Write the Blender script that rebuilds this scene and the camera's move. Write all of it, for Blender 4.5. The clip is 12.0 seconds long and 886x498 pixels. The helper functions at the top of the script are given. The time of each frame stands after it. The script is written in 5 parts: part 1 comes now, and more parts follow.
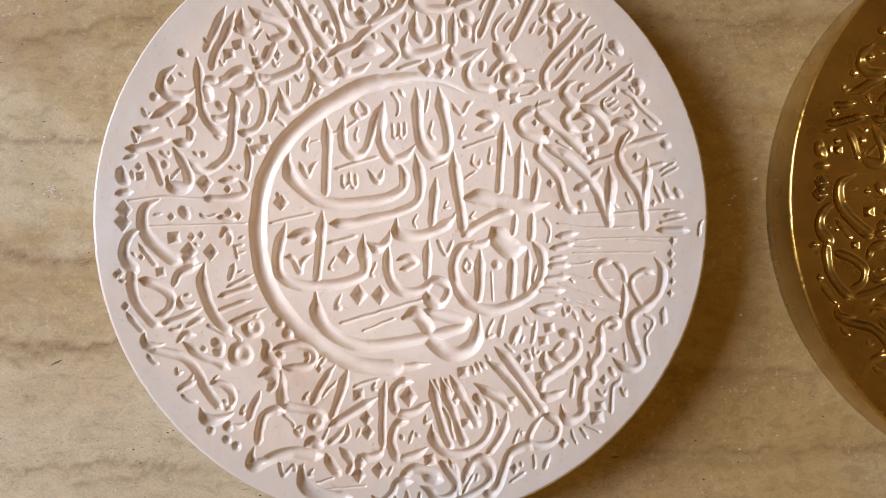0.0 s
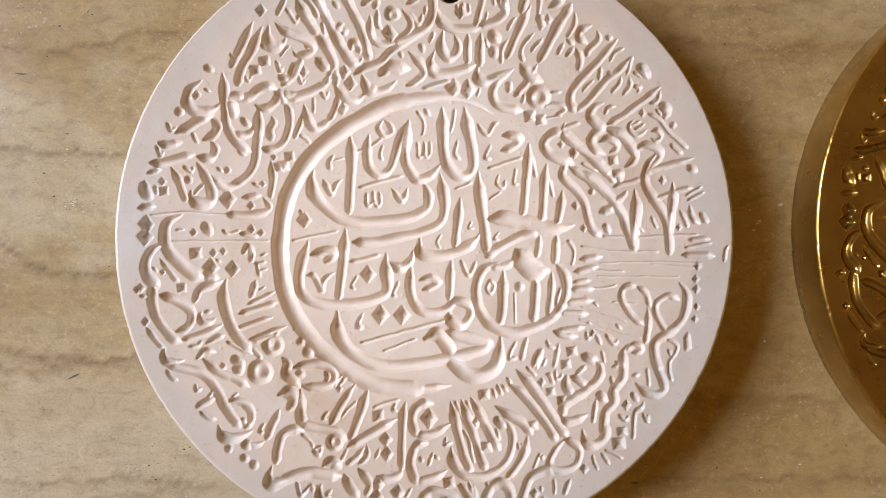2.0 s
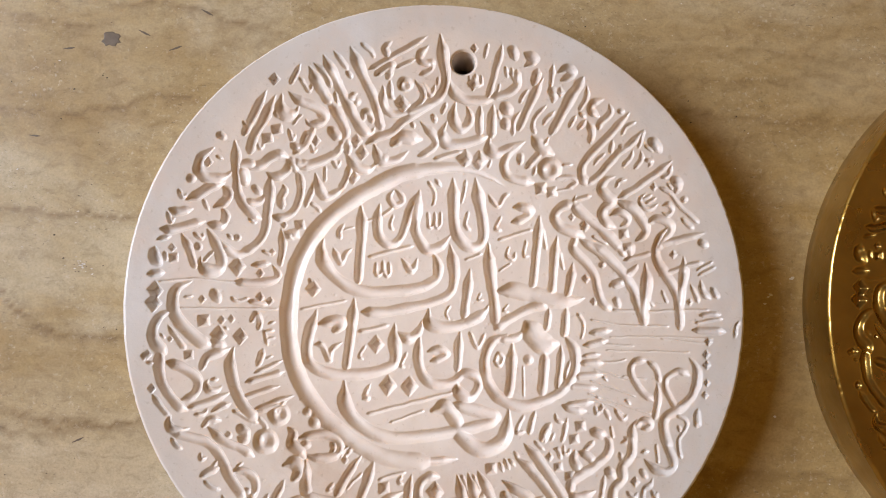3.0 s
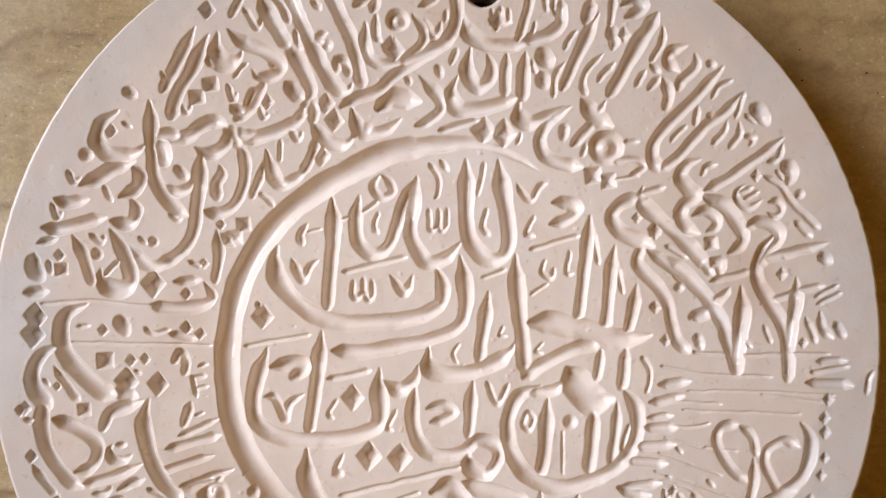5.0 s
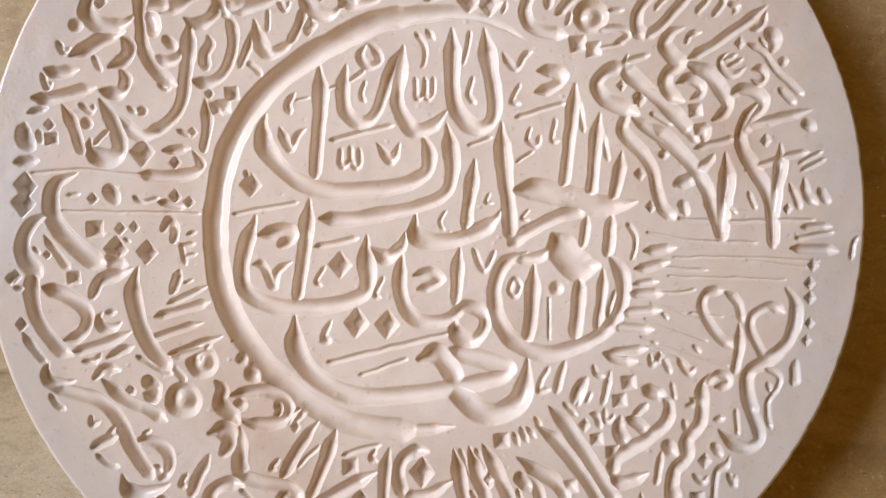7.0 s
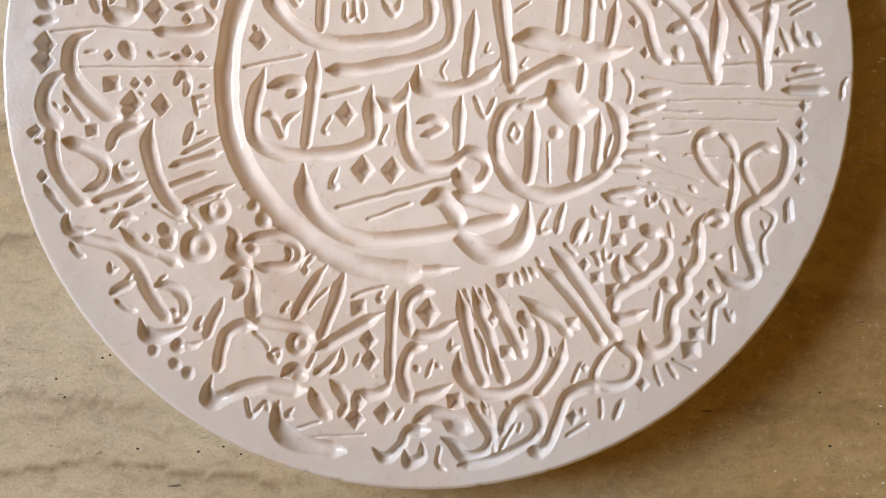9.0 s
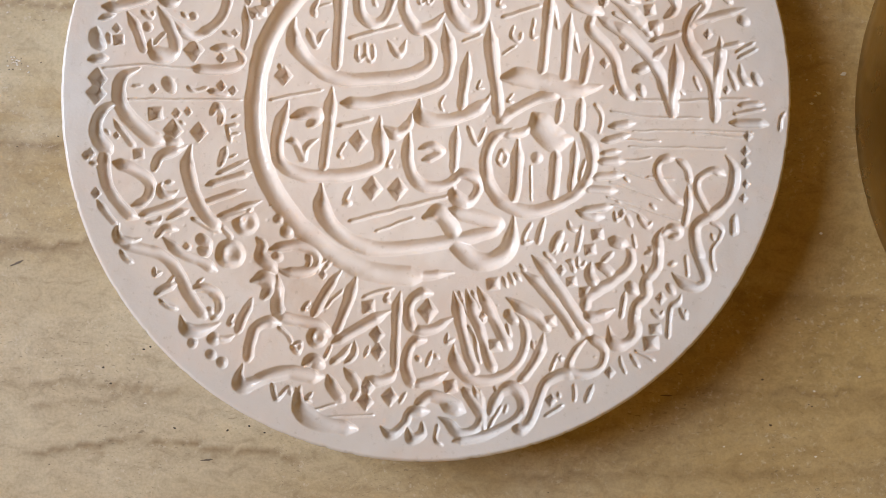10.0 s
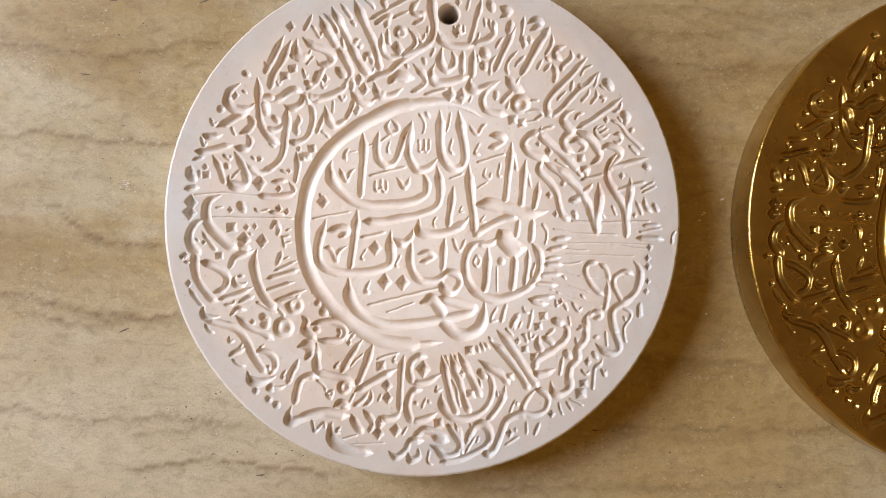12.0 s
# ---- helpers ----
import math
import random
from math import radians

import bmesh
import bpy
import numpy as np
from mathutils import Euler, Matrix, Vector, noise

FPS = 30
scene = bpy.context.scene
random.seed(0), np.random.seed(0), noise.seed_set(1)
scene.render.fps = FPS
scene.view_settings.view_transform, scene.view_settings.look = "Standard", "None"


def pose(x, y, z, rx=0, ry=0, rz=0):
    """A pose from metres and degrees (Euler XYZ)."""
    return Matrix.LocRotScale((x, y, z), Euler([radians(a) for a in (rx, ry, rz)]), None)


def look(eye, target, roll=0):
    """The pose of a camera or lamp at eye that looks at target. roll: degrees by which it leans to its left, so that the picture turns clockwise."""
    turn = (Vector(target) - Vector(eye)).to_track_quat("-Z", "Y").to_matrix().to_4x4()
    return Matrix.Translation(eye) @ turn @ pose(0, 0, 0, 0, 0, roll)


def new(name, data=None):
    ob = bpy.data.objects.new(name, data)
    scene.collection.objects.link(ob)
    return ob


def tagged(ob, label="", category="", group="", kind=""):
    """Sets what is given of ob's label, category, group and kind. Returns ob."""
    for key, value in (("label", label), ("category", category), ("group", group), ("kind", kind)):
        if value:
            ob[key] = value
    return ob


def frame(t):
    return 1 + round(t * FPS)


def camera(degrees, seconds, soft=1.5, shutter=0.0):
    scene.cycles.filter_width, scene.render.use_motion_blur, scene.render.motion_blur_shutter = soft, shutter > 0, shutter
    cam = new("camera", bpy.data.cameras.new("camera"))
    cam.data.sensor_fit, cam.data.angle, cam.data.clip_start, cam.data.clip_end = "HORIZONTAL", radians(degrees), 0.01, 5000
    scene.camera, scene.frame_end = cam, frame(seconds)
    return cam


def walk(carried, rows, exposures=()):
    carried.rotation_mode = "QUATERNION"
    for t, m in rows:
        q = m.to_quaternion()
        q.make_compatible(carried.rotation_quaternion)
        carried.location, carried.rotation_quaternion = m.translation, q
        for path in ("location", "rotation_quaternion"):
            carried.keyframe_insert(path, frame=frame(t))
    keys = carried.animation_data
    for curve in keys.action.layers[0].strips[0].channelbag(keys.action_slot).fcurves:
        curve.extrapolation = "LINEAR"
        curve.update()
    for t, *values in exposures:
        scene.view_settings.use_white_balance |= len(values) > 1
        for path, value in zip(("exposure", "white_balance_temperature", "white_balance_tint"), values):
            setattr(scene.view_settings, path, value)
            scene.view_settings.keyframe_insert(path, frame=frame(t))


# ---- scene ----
# ---- camera ----
cam = camera(55.04, 12.0, soft=0.55)
# seconds, eye in metres, then degrees: tilt from straight down, lean, turn
ROWS = [
    (0, 0.01511, -0.02150, 0.36961, 1.114, -0.358, 0.163),
    (0.5, 0.00525, -0.02506, 0.36646, 1.614, 0.055, 0.835),
    (1, 0.00384, -0.01983, 0.36646, 0.941, 0.050, 1.193),
    (1.5, 0.00533, -0.01902, 0.36788, 0.907, -0.102, 1.292),
    (2, 0.00754, -0.01767, 0.36722, 1.855, -0.042, 1.236),
    (2.5, 0.00739, -0.00782, 0.36633, 3.040, 0.183, 1.435),
    (3, 0.00507, -0.00054, 0.36686, 3.762, 0.326, 2.174),
    (3.5, 0.00432, 0.00439, 0.35330, 3.547, 0.816, 2.370),
    (3.7, 0.00483, 0.00905, 0.34177, 2.865, 1.000, 2.154),
    (5.3, 0.00090, 0.02560, 0.25710, 0.023, -0.022, 2.930),
    (5.5, 0.00115, 0.02216, 0.25778, 0.023, -0.022, 2.918),
    (6, 0.00271, 0.01204, 0.26017, 0.039, -0.024, 2.927),
    (6.5, 0.00513, 0.00106, 0.26171, 0.126, 0.017, 2.692),
    (7, 0.00747, -0.01380, 0.26361, 0.533, 0.220, 2.661),
    (7.2, 0.01128, -0.02297, 0.26449, 1.585, 1.149, 2.360),
    (8.8, 0.01150, -0.05810, 0.26896, 1.611, 0.971, 2.084),
    (9, 0.01225, -0.06153, 0.27153, 1.240, 1.136, 1.816),
    (9.5, 0.01200, -0.06496, 0.28491, 0.387, 0.385, 1.492),
    (10, 0.00924, -0.05682, 0.31416, 0.662, 0.240, 1.992),
    (10.5, 0.00440, -0.04796, 0.34095, 0.779, -0.218, 2.092),
    (11, 0.00333, -0.04135, 0.37213, 1.470, -0.389, 2.149),
    (11.5, 0.00048, -0.03669, 0.39925, 1.955, -0.796, 2.232),
    (12, 0.00705, -0.03344, 0.43576, 2.370, -0.489, 2.529),
]


def eye_pose(x, y, z, tilt, lean, turn):
    return pose(x, y, z, tilt) @ pose(0, 0, 0, 0, lean) @ pose(0, 0, 0, 0, 0, turn)


walk(cam, [(r[0], eye_pose(*r[1:])) for r in ROWS], exposures=[(0.0, 0.09, 6600, 10), (3.7, 0.05, 6600, 9), (5.3, -0.06, 6640, 10), (7.2, -0.05, 6640, 10), (9.5, 0.03, 6550, 7), (11.0, 0.06, 6550, 7), (12.0, 0.17, 6540, 7)])

# ---- light ----
world = bpy.data.worlds.new("sky")
scene.world = world
world.use_nodes = True
wt = world.node_tree
sky = wt.nodes.new("ShaderNodeTexSky")
sky.sky_type, sky.sun_disc = "NISHITA", False
sky.sun_elevation, sky.sun_rotation = radians(40), radians(-60)
wt.links.new(sky.outputs[0], wt.nodes["Background"].inputs[0])
wt.nodes["Background"].inputs[1].default_value = 0.1

# the window in the wall, up and to the side of the plaques, lets the daylight in
WIN_Y, WIN_Z, WIN_W, WIN_H = 0.45, 1.38, 1.35, 1.20
WALL_X = -2.1
day = bpy.data.lights.new("window_daylight", "AREA")
day.shape, day.size, day.size_y, day.energy, day.color = "RECTANGLE", WIN_W, WIN_H, 84.0, (0.89, 0.99, 1.18)
lamp = new("window_daylight", day)
lamp.matrix_world = look((WALL_X - 0.02, WIN_Y, WIN_Z), (0.05, 0.0, 0.0))


# ---- materials ----
def material(name):
    m = bpy.data.materials.new(name)
    m.use_nodes = True
    t = m.node_tree
    return m, t, t.nodes["Principled BSDF"]


def add(t, kind, **values):
    n = t.nodes.new(kind)
    for k, v in values.items():
        n.inputs[k].default_value = v
    return n


def coords(t, scale=(1, 1, 1), rot=0.0):
    c = t.nodes.new("ShaderNodeTexCoord")
    m = t.nodes.new("ShaderNodeMapping")
    m.inputs["Scale"].default_value = scale
    m.inputs["Rotation"].default_value = (0, 0, rot)
    t.links.new(c.outputs["Object"], m.inputs["Vector"])
    return m.outputs["Vector"]


def grain(t, vec, scale, detail=4.0, rough=0.55, distort=0.0):
    n = add(t, "ShaderNodeTexNoise", Scale=scale, Detail=detail, Roughness=rough, Distortion=distort)
    t.links.new(vec, n.inputs["Vector"])
    return n.outputs["Fac"]


def steps(t, fac, stops):
    r = t.nodes.new("ShaderNodeValToRGB")
    while len(r.color_ramp.elements) < len(stops):
        r.color_ramp.elements.new(0.5)
    for e, (p, c) in zip(r.color_ramp.elements, stops):
        e.position, e.color = p, (*c, 1) if len(c) == 3 else c
    t.links.new(fac, r.inputs["Fac"])
    return r.outputs["Color"]


def mixed(t, fac, a, b, mode="MIX"):
    n = t.nodes.new("ShaderNodeMix")
    n.data_type, n.blend_type = "RGBA", mode
    for v, i in ((fac, 0), (a, 6), (b, 7)):
        if isinstance(v, (int, float, tuple)):
            n.inputs[i].default_value = v
        else:
            t.links.new(v, n.inputs[i])
    return n.outputs[2]


def calc(t, op, a, b=0.0):
    n = t.nodes.new("ShaderNodeMath")
    n.operation = op
    for v, i in ((a, 0), (b, 1)):
        if isinstance(v, (int, float)):
            n.inputs[i].default_value = v
        else:
            t.links.new(v, n.inputs[i])
    return n.outputs[0]


def relief(t, bsdf, height, strength, distance):
    n = add(t, "ShaderNodeBump", Strength=strength, Distance=distance)
    t.links.new(height, n.inputs["Height"])
    t.links.new(n.outputs["Normal"], bsdf.inputs["Normal"])


def plaster_material():
    m, t, b = material("cast_plaster")
    v = coords(t)
    tone = steps(t, grain(t, v, 22, 5), [(0.3, (0.81, 0.685, 0.59)), (0.5, (0.85, 0.74, 0.65)), (0.72, (0.88, 0.795, 0.73))])
    # palest in the middle, duller over the written band, darker and cooler at the rim
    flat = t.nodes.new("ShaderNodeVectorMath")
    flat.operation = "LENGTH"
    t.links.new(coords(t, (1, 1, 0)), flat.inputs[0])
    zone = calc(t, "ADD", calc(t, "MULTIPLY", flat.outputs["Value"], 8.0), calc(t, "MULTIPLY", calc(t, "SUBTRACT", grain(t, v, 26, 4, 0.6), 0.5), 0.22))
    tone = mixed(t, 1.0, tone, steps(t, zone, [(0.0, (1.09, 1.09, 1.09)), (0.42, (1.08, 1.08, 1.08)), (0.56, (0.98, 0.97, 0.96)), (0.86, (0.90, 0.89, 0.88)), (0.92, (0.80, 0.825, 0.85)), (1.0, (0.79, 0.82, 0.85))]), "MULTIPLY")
    residue = steps(t, grain(t, v, 38, 5, 0.6), [(0.50, (0, 0, 0)), (0.67, (0.36, 0.36, 0.36))])
    tone = mixed(t, residue, tone, (0.75, 0.575, 0.475, 1))
    # rusty residue of an old mould release, in a few spots
    for x, y, r in ((-0.047, -0.058, 0.020), (0.0458, 0.058, 0.007), (-0.036, -0.073, 0.014), (-0.066, -0.040, 0.012), (0.030, -0.030, 0.010), (0.086, 0.022, 0.014), (-0.003, 0.088, 0.007)):
        far = t.nodes.new("ShaderNodeVectorMath")
        far.operation = "DISTANCE"
        t.links.new(v, far.inputs[0])
        far.inputs[1].default_value = (x, y, 0.0225)
        near = calc(t, "SUBTRACT", 1.0, calc(t, "DIVIDE", far.outputs["Value"], r))
        spot = steps(t, calc(t, "ADD", near, calc(t, "SUBTRACT", grain(t, v, 150, 4, 0.6), 0.5)), [(0.1, (0, 0, 0)), (0.6, (0.42, 0.42, 0.42))])
        tone = mixed(t, spot, tone, (0.66, 0.49, 0.37, 1))
    speck = steps(t, grain(t, v, 420, 3), [(0.26, (0.88, 0.86, 0.83)), (0.38, (1, 1, 1))])
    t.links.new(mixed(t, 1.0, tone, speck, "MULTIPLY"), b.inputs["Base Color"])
    b.inputs["Roughness"].default_value = 0.25
    b.inputs["Specular IOR Level"].default_value = 0.5
    relief(t, b, calc(t, "ADD", grain(t, v, 900, 3), calc(t, "MULTIPLY", grain(t, v, 160, 3), 0.9)), 0.25, 0.0003)
    return m


def gold_material():
    m, t, b = material("gold_paint")
    v = coords(t)
    tone = steps(t, grain(t, v, 30, 5), [(0.3, (0.28, 0.155, 0.030)), (0.7, (0.43, 0.26, 0.058))])
    t.links.new(tone, b.inputs["Base Color"])
    b.inputs["Metallic"].default_value = 0.9
    b.inputs["Specular Tint"].default_value = (1.0, 0.88, 0.62, 1)
    b.inputs["Coat Weight"].default_value = 0.75
    b.inputs["Coat Roughness"].default_value = 0.10
    gloss = steps(t, grain(t, v, 90, 4), [(0.3, (0.24, 0.24, 0.24)), (0.75, (0.40, 0.40, 0.40))])
    t.links.new(gloss, b.inputs["Roughness"])
    relief(t, b, calc(t, "ADD", grain(t, v, 200, 3, 0.5), calc(t, "MULTIPLY", grain(t, v, 700, 3), 0.25)), 0.22, 0.0006)
    return m


def stone_material():
    m, t, b = material("veined_travertine")
    along = coords(t, (4.0, 13.0, 1.0), radians(4))
    v = coords(t)
    cloud = steps(t, grain(t, along, 1.5, 7, 0.62, 0.5), [(0.28, (0.33, 0.215, 0.085)), (0.46, (0.42, 0.305, 0.155)), (0.6, (0.48, 0.37, 0.21)), (0.78, (0.55, 0.455, 0.285))])
    # pale milky drifts
    milk = steps(t, grain(t, coords(t, (7.0, 16.0, 1.0), radians(-6)), 1.0, 6, 0.6, 0.9), [(0.5, (0, 0, 0)), (0.68, (0.5, 0.5, 0.5))])
    cloud = mixed(t, milk, cloud, (0.60, 0.53, 0.40, 1))
    # one broad pale patch, partly the window's sheen painted into the stone colour
    far = t.nodes.new("ShaderNodeVectorMath")
    far.operation = "DISTANCE"
    t.links.new(coords(t, (0.8, 1.6, 1.0)), far.inputs[0])
    far.inputs[1].default_value = (-0.13 * 0.8, -0.115 * 1.6, 0.0)
    spread = calc(t, "ADD", calc(t, "DIVIDE", far.outputs["Value"], 0.13), calc(t, "SUBTRACT", grain(t, along, 2.5, 5, 0.6), 0.5))
    cloud = mixed(t, steps(t, spread, [(0.3, (0.7, 0.7, 0.7)), (1.0, (0, 0, 0))]), cloud, (0.63, 0.54, 0.40, 1))
    # a deeper honey colour to the right of the plaster plaque, fading outwards
    honey = t.nodes.new("ShaderNodeVectorMath")
    honey.operation = "DISTANCE"
    t.links.new(coords(t, (1.0, 0.65, 1.0)), honey.inputs[0])
    honey.inputs[1].default_value = (0.155, -0.030, 0.0)
    spread = calc(t, "ADD", calc(t, "DIVIDE", honey.outputs["Value"], 0.11), calc(t, "MULTIPLY", calc(t, "SUBTRACT", grain(t, along, 2.0, 5, 0.6), 0.5), 1.2))
    cloud = mixed(t, steps(t, spread, [(0.35, (0.55, 0.55, 0.55)), (1.0, (0, 0, 0))]), cloud, (0.44, 0.30, 0.115, 1))
    # wavy brown veins, frayed by the grain
    mark = t.nodes.new("ShaderNodeAttribute")
    mark.attribute_name = "vein"
    fray = steps(t, grain(t, v, 60, 5, 0.65), [(0.30, (0.15, 0.15, 0.15)), (0.5, (1, 1, 1))])
    vein = calc(t, "MULTIPLY", mark.outputs["Fac"], fray)
    base = mixed(t, vein, cloud, (0.19, 0.11, 0.042, 1))
    # mottling of a few millimetres
    mottle = steps(t, grain(t, coords(t, (1, 1.6, 1)), 120, 5, 0.65, 0.8), [(0.3, (0.74, 0.70, 0.66)), (0.5, (1, 1, 1)), (0.75, (1.18, 1.18, 1.16))])
    base = mixed(t, 0.8, base, mottle, "MULTIPLY")
    # pale calcite flecks in patches
    patch = steps(t, grain(t, v, 24, 3), [(0.40, (0.08, 0.08, 0.08)), (0.62, (1, 1, 1))])
    flecks = calc(t, "MULTIPLY", steps(t, grain(t, v, 420, 4, 0.7, 0.3), [(0.57, (0, 0, 0)), (0.66, (1, 1, 1))]), patch)
    base = mixed(t, calc(t, "MULTIPLY", flecks, 0.42), base, (0.70, 0.63, 0.51, 1))
    small = calc(t, "MULTIPLY", steps(t, grain(t, coords(t, (1, 2.2, 1)), 520, 2, 0.5, 0.6), [(0.30, (1, 1, 1)), (0.36, (0, 0, 0))]), patch)
    base = mixed(t, calc(t, "MULTIPLY", small, 0.5), base, (0.13, 0.09, 0.05, 1))
    fine = steps(t, grain(t, v, 900, 3), [(0.3, (0.80, 0.78, 0.75)), (0.6, (1, 1, 1))])
    t.links.new(mixed(t, 0.7, base, fine, "MULTIPLY"), b.inputs["Base Color"])
    gloss = steps(t, grain(t, v, 60, 4), [(0.3, (0.27, 0.27, 0.27)), (0.7, (0.40, 0.40, 0.40))])
    t.links.new(gloss, b.inputs["Roughness"])
    relief(t, b, calc(t, "SUBTRACT", grain(t, v, 500, 4), calc(t, "MULTIPLY", small, 0.7)), 0.2, 0.0003)
    return m


def flat_material(name, low, high, scale, rough):
    m, t, b = material(name)
    t.links.new(steps(t, grain(t, coords(t), scale), [(0.3, low), (0.7, high)]), b.inputs["Base Color"])
    b.inputs["Roughness"].default_value = rough
    return m


PLASTER, GOLD, STONE = plaster_material(), gold_material(), stone_material()
# strong amber for the unseen room, so that its bounce warms the shaded parts
WALL = flat_material("amber_bounce_wall", (0.84, 0.56, 0.13), (0.88, 0.60, 0.15), 3.0, 0.8)
CEIL = flat_material("amber_bounce_ceiling", (0.48, 0.31, 0.07), (0.52, 0.34, 0.09), 3.0, 0.8)
STAIN = flat_material("brown_stain", (0.12, 0.085, 0.055), (0.17, 0.125, 0.085), 200.0, 0.6)
PIT = flat_material("dark_pit_filler", (0.035, 0.025, 0.018), (0.09, 0.065, 0.045), 300.0, 0.8)
CHALK = flat_material("pale_calcite", (0.60, 0.55, 0.47), (0.74, 0.69, 0.62), 400.0, 0.5)


# ---- building helpers ----
def mesh_object(name, verts, faces, mat, parent=None, label="", smooth=False):
    me = bpy.data.meshes.new(name)
    me.from_pydata([tuple(v) for v in verts], [], faces)
    me.materials.append(mat)
    if smooth:
        me.polygons.foreach_set("use_smooth", np.ones(len(me.polygons), bool))
    me.update()
    ob = new(name, me)
    if parent:
        ob.parent = parent
    if label:
        ob["label"] = label
    return ob


def box(name, lo, hi, mat, parent=None):
    (x0, y0, z0), (x1, y1, z1) = lo, hi
    v = [(x0, y0, z0), (x1, y0, z0), (x1, y1, z0), (x0, y1, z0), (x0, y0, z1), (x1, y0, z1), (x1, y1, z1), (x0, y1, z1)]
    f = [(0, 3, 2, 1), (4, 5, 6, 7), (0, 1, 5, 4), (1, 2, 6, 5), (2, 3, 7, 6), (3, 0, 4, 7)]
    return mesh_object(name, v, f, mat, parent)


# ---- the stone floor and an unseen room around it ----
X0, X1, Y0, Y1, TOP, T = WALL_X, 3.0, -2.7, 3.0, 3.4, 0.15


def stone_floor():
    """The stone slab; its middle is a fine grid that carries the course of the veins."""
    gx, gy = np.arange(-0.34, 0.4601, 0.002), np.arange(-0.26, 0.2601, 0.002)
    nx, ny = len(gx), len(gy)
    mx, my = np.meshgrid(gx, gy)
    mark = np.zeros(mx.shape)

    def vein(w, strength, *xy):
        p = np.array(xy, float).reshape(-1, 2) / 1000
        xs = np.linspace(p[0, 0], p[-1, 0], 200)
        ys = np.interp(xs, p[:, 0], p[:, 1])
        ys = np.convolve(np.pad(ys, 8, "edge"), np.ones(17) / 17, "valid")
        at = np.interp(gx, xs, ys) + 0.0007 * np.sin(gx * 260 + w) + 0.0005 * np.sin(gx * 610 + strength * 9) + 0.0003 * np.sin(gx * 1450 + w * 5)
        fade = np.clip((gx - xs[0]) / 0.012 + 1, 0, 1) * np.clip((xs[-1] - gx) / 0.012 + 1, 0, 1)
        off = (my - at[None, :]) / (w / 1000)
        soft = np.where(off > 0, np.exp(-(off / 0.22) ** 2), np.exp(-(off / 0.35) ** 2) * 0.6 + np.exp(-(off / 1.2) ** 2) * 0.4) * 0.85
        np.maximum(mark, strength * soft * fade[None, :], out=mark)

    vein(3.5, 0.8, -222.0, 81.1, -191.7, 78.6, -164.9, 75.7, -135.3, 82.7, -121.4, 87.7, -100.7, 83.8)
    vein(3.0, 0.8, -218.9, 31.7, -201.7, 36.2, -194.0, 36.5, -178.9, 33.4, -155.2, 32.4, -131.5, 32.5)
    vein(2.5, 0.9, -213.7, -46.3, -194.8, -49.9, -169.0, -55.8, -159.1, -59.8, -144.1, -56.8, -125.3, -55.7)
    vein(2.5, 0.7, -190.8, -57.4, -173.9, -61.9, -159.1, -60.8, -142.2, -57.8)
    vein(3.5, 0.6, -209.8, -105.6, -196.1, -105.1, -187.2, -108.8, -161.4, -109.9, -122.9, -106.5, -89.0, -108.6)
    vein(3.5, 0.8, -137.6, -133.3, -123.8, -130.5, -111.5, -127.6, -98.3, -126.7, -85.6, -127.6, -77.5, -129.7, -62.4, -129.8, -44.3, -131.0)
    vein(4.0, 0.5, -137.9, -115.8, -120.0, -113.6, -103.0, -110.6, -88.0, -109.6)
    vein(3.0, 0.7, -196.7, 121.0, -180.9, 120.1, -176.9, 117.1, -158.2, 116.2)
    vein(3.5, 0.7, -143.4, 127.2, -118.8, 127.3, -107.9, 125.4, -96.0, 121.3, -85.1, 119.4, -71.2, 115.5)
    vein(3.0, 0.9, -187.2, -0.2, -182.3, -7.2, -172.4, -15.1, -158.5, -19.0, -147.6, -20.0, -133.8, -18.9)
    vein(3.0, 0.8, -184.6, -49.9, -171.0, -55.8, -157.1, -55.8, -140.2, -57.7, -125.3, -55.7)
    vein(3.5, 0.5, 97.0, 114.3, 128.7, 116.4, 147.6, 115.5, 162.5, 112.6, 185.3, 114.7)
    vein(4.0, 0.6, 98.1, 87.5, 128.9, 86.6, 144.8, 84.7, 170.5, 85.7, 189.2, 87.7)
    vein(3.0, 0.6, 115.5, -68.7, 140.5, -66.6, 159.7, -66.6, 183.9, -66.5)
    vein(3.5, 0.6, 116.5, -66.7, 163.8, -66.5, 183.9, -66.5)
    vein(4.0, 0.6, 104.5, -101.9, 145.1, -101.0, 171.6, -100.4, 212.8, -98.8)
    vein(5.0, 0.4, 49.6, -136.8, 92.3, -131.0, 135.1, -131.3, 192.4, -127.2)
    vein(4.0, 0.5, 104.0, 102.5, 136.8, 101.6, 166.5, 106.8)
    vein(4.0, 0.5, 34.4, -137.8, 71.9, -132.9, 110.6, -133.2, 148.3, -130.4)
    vein(5.0, 0.5, 119.6, -70.7, 151.6, -67.6, 180.9, -68.5)
    n = nx * ny
    v = np.column_stack([mx.ravel(), my.ravel(), np.zeros(n)])
    i = np.arange(ny - 1)[:, None] * nx + np.arange(nx - 1)[None, :]
    quads = np.stack([i, i + 1, i + nx + 1, i + nx], -1).reshape(-1, 4).tolist()
    c = [0, nx - 1, n - 1, n - nx]
    far = [(X0, Y0, 0), (X1, Y0, 0), (X1, Y1, 0), (X0, Y1, 0)] + [(X0, Y0, -0.1), (X1, Y0, -0.1), (X1, Y1, -0.1), (X0, Y1, -0.1)]
    quads += [[n + k, n + (k + 1) % 4, c[(k + 1) % 4], c[k]] for k in range(4)]
